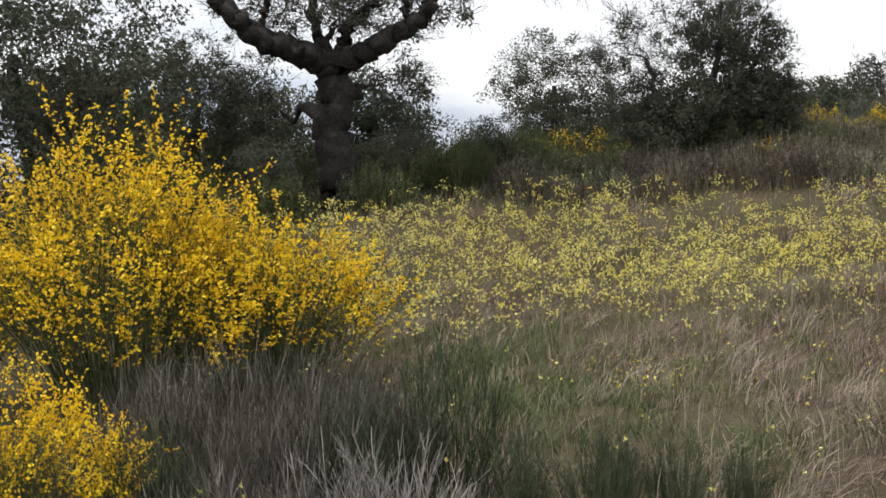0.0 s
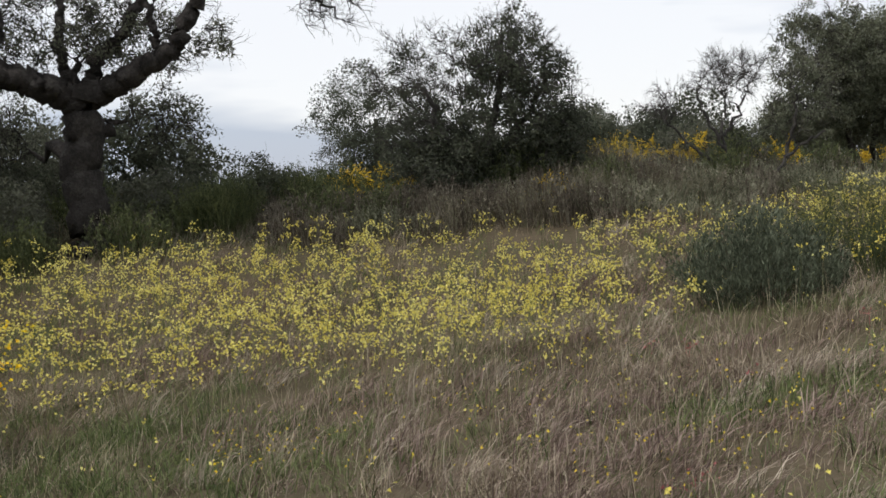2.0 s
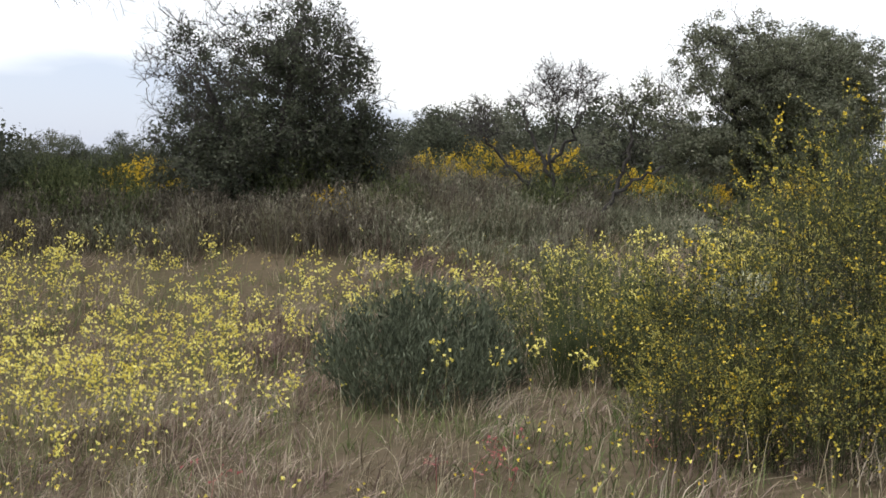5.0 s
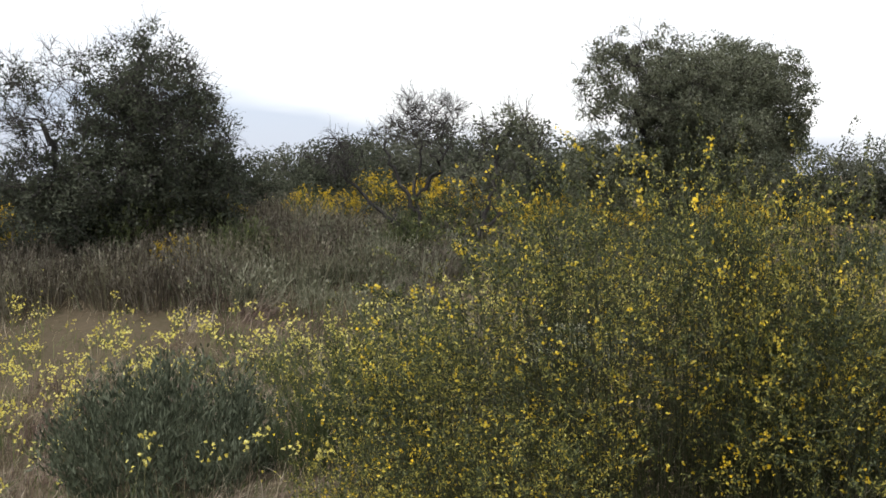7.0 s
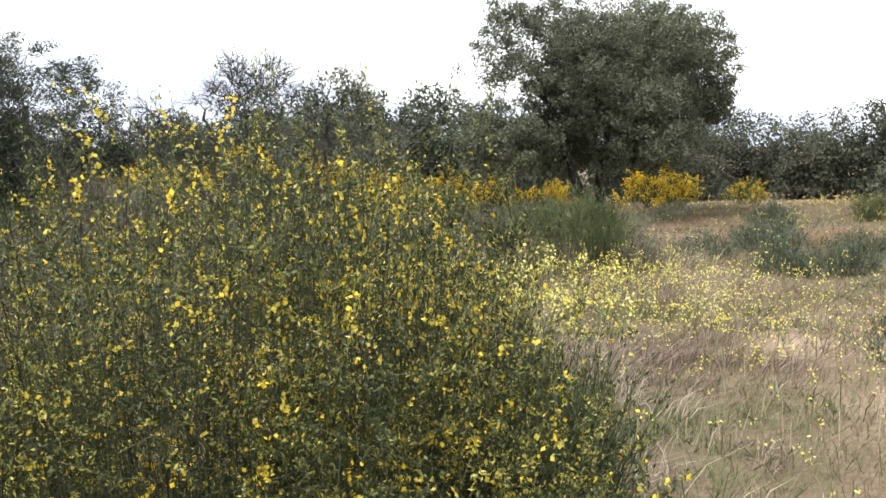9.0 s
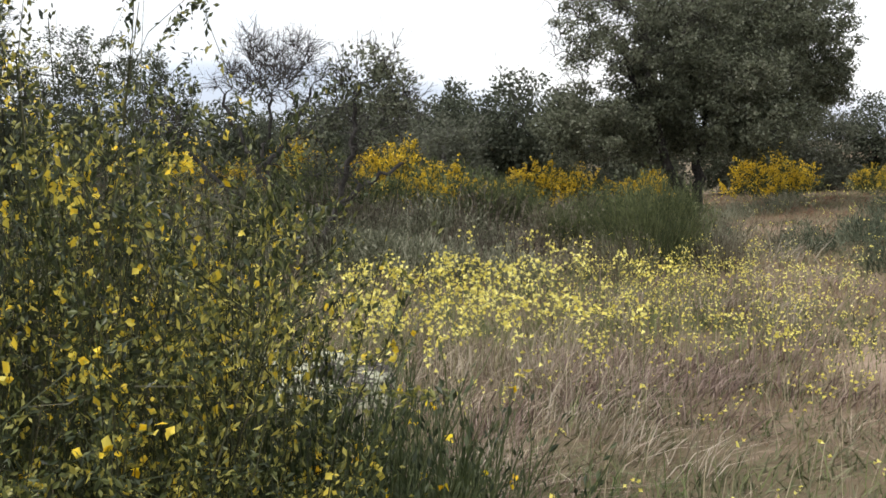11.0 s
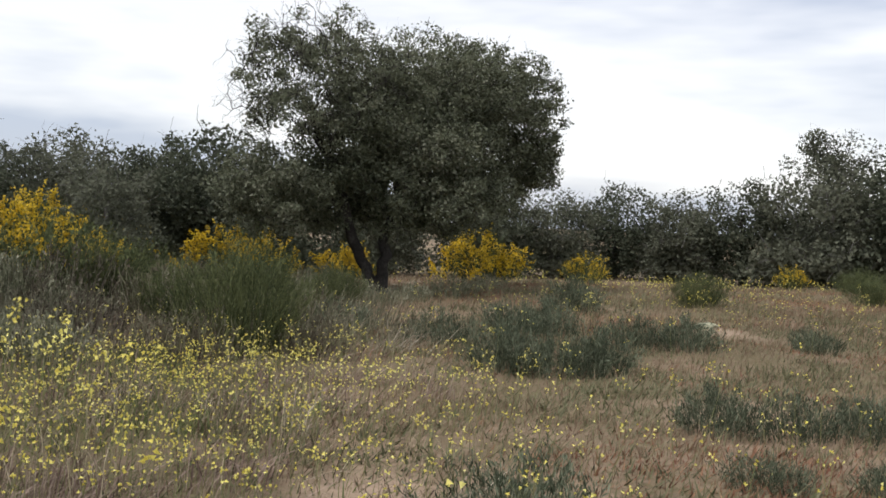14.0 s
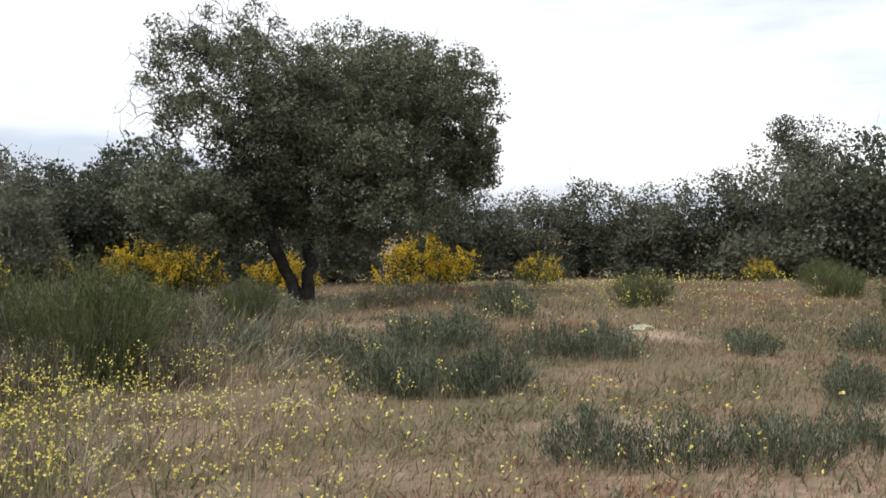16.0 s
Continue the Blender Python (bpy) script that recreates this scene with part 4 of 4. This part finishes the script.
def grass(name, label, seed, n, area, keep, h0, h1, w, material, tuft=14, loose=0.09, lean=0.55, comb=(0.35, 0.0), wave=0.35, plain=False):
    """Grass in tufts: the blades of a tuft lean the same way and bow over at the tip."""
    rng = np.random.default_rng(seed)
    x, y = scatter(rng, n // tuft, *area, lambda u, v: keep(u, v) * (1 - 0.6 * bare(u, v)))
    t = len(x)
    a = rng.uniform(0, 2 * math.pi, t)
    lx, ly = comb[0] + wave * np.cos(a) * rng.random(t), comb[1] + wave * np.sin(a) * rng.random(t)
    th = rng.uniform(h0, h1, t)
    i = np.repeat(np.arange(t), tuft)
    m = len(i)
    x, y = x[i] + rng.normal(size=m) * loose, y[i] + rng.normal(size=m) * loose
    h = th[i] * rng.uniform(0.45, 1.15, m)
    dx, dy = (lx[i] + rng.normal(size=m) * lean) * h, (ly[i] + rng.normal(size=m) * lean) * h
    z = height(x, y) - 0.01
    up = h / np.sqrt(1 + (dx ** 2 + dy ** 2) / h ** 2)
    foot = np.stack([x, y, z], 1)
    mid = foot + np.stack([dx * 0.35, dy * 0.35, up * 0.66], 1)
    tip = foot + np.stack([dx, dy, up], 1)
    b = rng.uniform(0, math.pi, m)
    side = np.stack([np.cos(b), np.sin(b), np.zeros(m)], 1) * (w * rng.uniform(0.6, 1.4, m) / 2)[:, None]
    v = np.stack([foot - side, foot + side, mid + side * 0.8, mid - side * 0.8, tip], 1).reshape(-1, 3)
    k = np.arange(m)[:, None] * 5
    if plain:
        v = np.stack([foot - side, foot + side, tip], 1).reshape(-1, 3)
        ob = new(name, mesh_of(name, v, [np.arange(m * 3).reshape(m, 3)], material))
        return tagged(ob, label, "grass", kind="stuff")
    ob = new(name, mesh_of(name, v, [k + np.array([[0, 1, 2, 3]]), k + np.array([[3, 2, 4]])], material))
    return tagged(ob, label, "grass", kind="stuff")


def flowers(name, label, seed, n, area, keep, h0, h1, heads, size, stalk, petal, spread=0.05):
    rng = np.random.default_rng(seed)
    x, y = scatter(rng, n, *area, keep)
    m = len(x)
    root = thing(name, label, "wildflowers", kind="stuff")
    foot = np.stack([x, y, height(x, y) - 0.01], 1)
    h = rng.uniform(h0, h1, m)
    top = foot + np.stack([rng.normal(size=m) * 0.12 * h + 0.06 * h, rng.normal(size=m) * 0.12 * h, h], 1)
    main = np.stack([foot, foot * 0.5 + top * 0.5 + rng.normal(size=(m, 3)) * 0.01, top], 1)
    i = np.repeat(np.arange(m), heads)
    at = top[i] + rng.normal(size=(len(i), 3)) * np.array([spread, spread, spread * 0.8])
    fork = np.stack([main[i, 1] * 0.3 + top[i] * 0.7, at], 1)
    pick = rng.random(len(i)) < 0.5
    v, f = join(ribbons(rng, main, 0.0036, 0.5), ribbons(rng, fork[pick], 0.0025, 0.6))
    part("stalkwork", mesh_of("stalkwork", v, [f], stalk), root)
    a = leaves(rng, at, size, 1.1, 0.0, None, 3)
    b = leaves(rng, at + rng.normal(size=at.shape) * size * 0.25, size, 1.1, 0.0, None, 3)
    v, f = join(a, b)
    part("bloom", mesh_of("bloom", v, [f], petal), root)
    return root


def fade(a):
    return np.where(a < 1.2, 0.0, np.clip((6.5 / np.maximum(a, 1)) ** 1.7, 0.02, 1.0))


def bare(x, y):
    """One on the bare sandy spots."""
    v = np.zeros(np.shape(x))
    for a, b, r in SAND:
        v = np.maximum(v, 1 - step(0.5 * r, 1.2 * r, np.hypot(x - a, y - b)))
    return v


def lush(x, y):
    """One where the grass stands deep, nought on the thin sandy heath."""
    return 1 - step(8.5, 11.5, x - 0.12 * (y - 10))


def verdant(x, y):
    """One in the green hollows of the near meadow."""
    return np.clip(np.exp(-((x - 0.9) / 1.0) ** 2 - ((y - 7.5) / 0.8) ** 2) + 0.8 * np.exp(-((x - 4.2) / 0.7) ** 2 - ((y - 7.0) / 0.5) ** 2), 0, 1)


BAND = (-2, 12, 3.0, 17)
grass("dry_grass", "tangled dry tan meadow grass", 81, 250000, BAND, lambda x, y: fade(ahead(x, y)) * (0.08 + 0.92 * drift(x, y, 1.5, 0.4) ** 2.6) * lush(x, y) * (1 - 0.85 * verdant(x, y)), 0.07, 0.27, 0.005, M_DRY, 30, 0.075, 0.75, (0.2, 0.0), 0.7)
grass("mauve_grass", "purplish matted dry meadow grass", 82, 220000, BAND, lambda x, y: fade(ahead(x, y)) * drift(x, y, 1.2, 2.4) ** 2.0 * (0.1 + 0.9 * lush(x, y)) * (1 - 0.9 * verdant(x, y)), 0.10, 0.28, 0.006, M_MAUVE, 40, 0.10, 0.5, (0.8, -0.25), 0.7)
grass("green_grass", "fresh green meadow grass between the dry stalks", 83, 340000, BAND, lambda x, y: fade(ahead(x, y)) * np.clip(0.1 + 0.6 * drift(x, y, 0.8, 4.1) ** 2.2 + 0.9 * verdant(x, y), 0, 1) * (0.04 + 0.96 * lush(x, y)), 0.06, 0.24, 0.005, M_GREEN, 22, 0.09, 0.75, (0.15, 0.0), 0.6)
grass("straw_stalks", "single pale straw stalks above the grass", 86, 9000, BAND, lambda x, y: fade(ahead(x, y)) * (0.3 + 0.7 * lush(x, y)), 0.18, 0.42, 0.003, M_STRAW, 3, 0.1, 0.35, (0.15, 0.0), 0.2)
grass("pale_grass", "bleached tufts of long grass lying over", 97, 70000, BAND, lambda x, y: fade(ahead(x, y)) * np.clip(1.7 * drift(x, y, 2.1, 5.2) ** 4, 0, 1) * (0.25 + 0.75 * lush(x, y)), 0.18, 0.36, 0.0045, M_PALE, 34, 0.06, 0.4, (0.75, -0.2), 0.8)
grass("heath_grass", "short fine reddish-brown grass on sandy heath", 87, 340000, (8, 23, 7, 25), lambda x, y: fade(ahead(x, y)) * (0.3 + 0.7 * drift(x, y, 1.0, 3.0)) * (1 - lush(x, y)), 0.04, 0.14, 0.0045, M_HEATH, 12, 0.14, 0.5)
grass("rusty_herbs", "low rust-red herbs on sandy soil", 84, 330000, (9, 24, 9, 27), lambda x, y: fade(ahead(x, y)) * np.clip(1.6 * drift(x, y, 1.1, 0.9) ** 3, 0, 1) * step(11, 14, x), 0.03, 0.09, 0.013, M_RUST, 20, 0.12, plain=True)
grass("grey_herbs", "low grey-green herbs on the sandy heath", 89, 480000, (9, 24, 8, 27), lambda x, y: fade(ahead(x, y)) * (0.12 + 0.88 * drift(x, y, 1.3, 2.2) ** 2) * (1 - lush(x, y)), 0.03, 0.12, 0.013, M_HERB, 20, 0.10, 0.7, plain=True)
grass("walked_grass", "short worn meadow grass along the way walked", 95, 70000, (-7, 17, -7, 11), lambda x, y: 1.0 - step(1.5, 3.0, ahead(x, y)), 0.03, 0.12, 0.013, M_DRY, 18, 0.14, 0.8, plain=True)
grass("far_grass", "short dry grass on the far meadow", 85, 65000, (9, 34, 14, 38), lambda x, y: (ahead(x, y) > 6.5) * np.clip(1.5 - ahead(x, y) / 26, 0.1, 1) * 0.9, 0.05, 0.16, 0.014, M_HEATH, plain=True)
grass("bank_grass", "grey-brown heath grass covering the bank", 88, 48000, (-5, 12, 13.5, 23), lambda x, y: step(14.2, 15.6, y - 0.1 * x) * 0.9, 0.18, 0.42, 0.014, M_SCRUB, 16, 0.12, plain=True)


def field(x, y):
    """The yellow drift: the hollow below the bank, then a strip running on past the rock."""
    a = step(7.8, 9.6, y - 0.12 * x) * (1 - step(14.0, 14.7, y + 0.4 * np.maximum(x - 3.2, 0))) * (1 - step(5.8, 8.0, x)) * (1 - 0.4 * step(3.2, 5.0, x)) * (1 - 0.45 * step(3.0, 4.5, x) * (1 - step(10.5, 12.0, y)))
    b = 0.9 * np.exp(-((x - 9.0) / 0.85) ** 2 - ((y - 12.2) / 0.85) ** 2)
    e = 0.45 * np.exp(-((x - 8.2) / 1.2) ** 2 - ((y - 13.0) / 0.8) ** 2)
    clear = 1 - 0.95 * np.exp(-(((x - 5.45) / 0.9) ** 2 + ((y - 9.8) / 1.0) ** 2) ** 2) - 0.8 * np.exp(-(((x - 6.5) / 0.8) ** 2 + ((y - 10.7) / 0.7) ** 2) ** 2) - 0.7 * np.exp(-(((x - 7.2) / 0.8) ** 2 + ((y - 11.0) / 1.6) ** 2) ** 2)
    return np.clip(a * np.clip(clear, 0, 1) * (0.35 + 0.65 * drift(x, y, 0.9, 1.0)) + b + e, 0, 1)


def thin(x, y):
    """Smaller flowers thinning out over the heath."""
    c = 1.0 * np.exp(-((x - 10.5) / 1.2) ** 2 - ((y - 13.2) / 2.2) ** 2)
    f = 0.13 * np.exp(-((x - 12.0) / 1.8) ** 2 - ((y - 12.5) / 2.5) ** 2)
    g = 0.1 * np.exp(-((x - 16.0) / 3.0) ** 2 - ((y - 20.0) / 2.5) ** 2)
    clear = np.ones(np.shape(x))
    for src, a, b, turn, size in LAV:
        clear = np.minimum(clear, step(0.25 * size, 0.45 * size, np.hypot(x - a, y - b)))
    return np.clip(c + f + g, 0, 1) * clear


flowers("yellow_wildflowers", "pale yellow mustard-like wildflowers filling the meadow", 91, 38000, (-5, 22, 7, 27), field, 0.22, 0.58, 10, 0.0195, M_FSTEM, M_LEMON, 0.032)
flowers("heath_wildflowers", "small pale yellow flowers thinning out over the heath", 94, 22000, (8, 21, 8, 23), thin, 0.12, 0.34, 5, 0.0115, M_FSTEM, M_LEMON, 0.025)
flowers("scattered_wildflowers", "scattered small yellow meadow flowers", 92, 5200, (-3, 20, 4, 22), lambda x, y: 0.3 * fade(ahead(x, y)) * (0.2 + 0.8 * lush(x, y)), 0.12, 0.40, 2, 0.018, M_FSTEM, M_LEMON, 0.02)
flowers("far_wildflowers", "low yellow flowers in a strip before the far oaks", 96, 1400, (13, 24, 23, 29), lambda x, y: np.exp(-((x - 18.0) / 3.5) ** 2 - ((y - 25.8) / 0.9) ** 2), 0.06, 0.18, 3, 0.022, M_FSTEM, M_LEMON, 0.05)
flowers("orange_wildflowers", "small orange-yellow flowers in the dry meadow grass", 98, 1300, (1, 7, 4.5, 9.5), lambda x, y: drift(x, y, 1.3, 2.0) ** 3, 0.12, 0.32, 2, 0.013, M_FSTEM, M_BROOMF, 0.03)
flowers("pink_wildflowers", "a few pink meadow flowers in the grass", 93, 380, (3, 7, 5.5, 9), lambda x, y: drift(x, y, 2.2, 0.7) ** 8, 0.10, 0.2, 5, 0.016, M_PINK, M_PINK, 0.03)
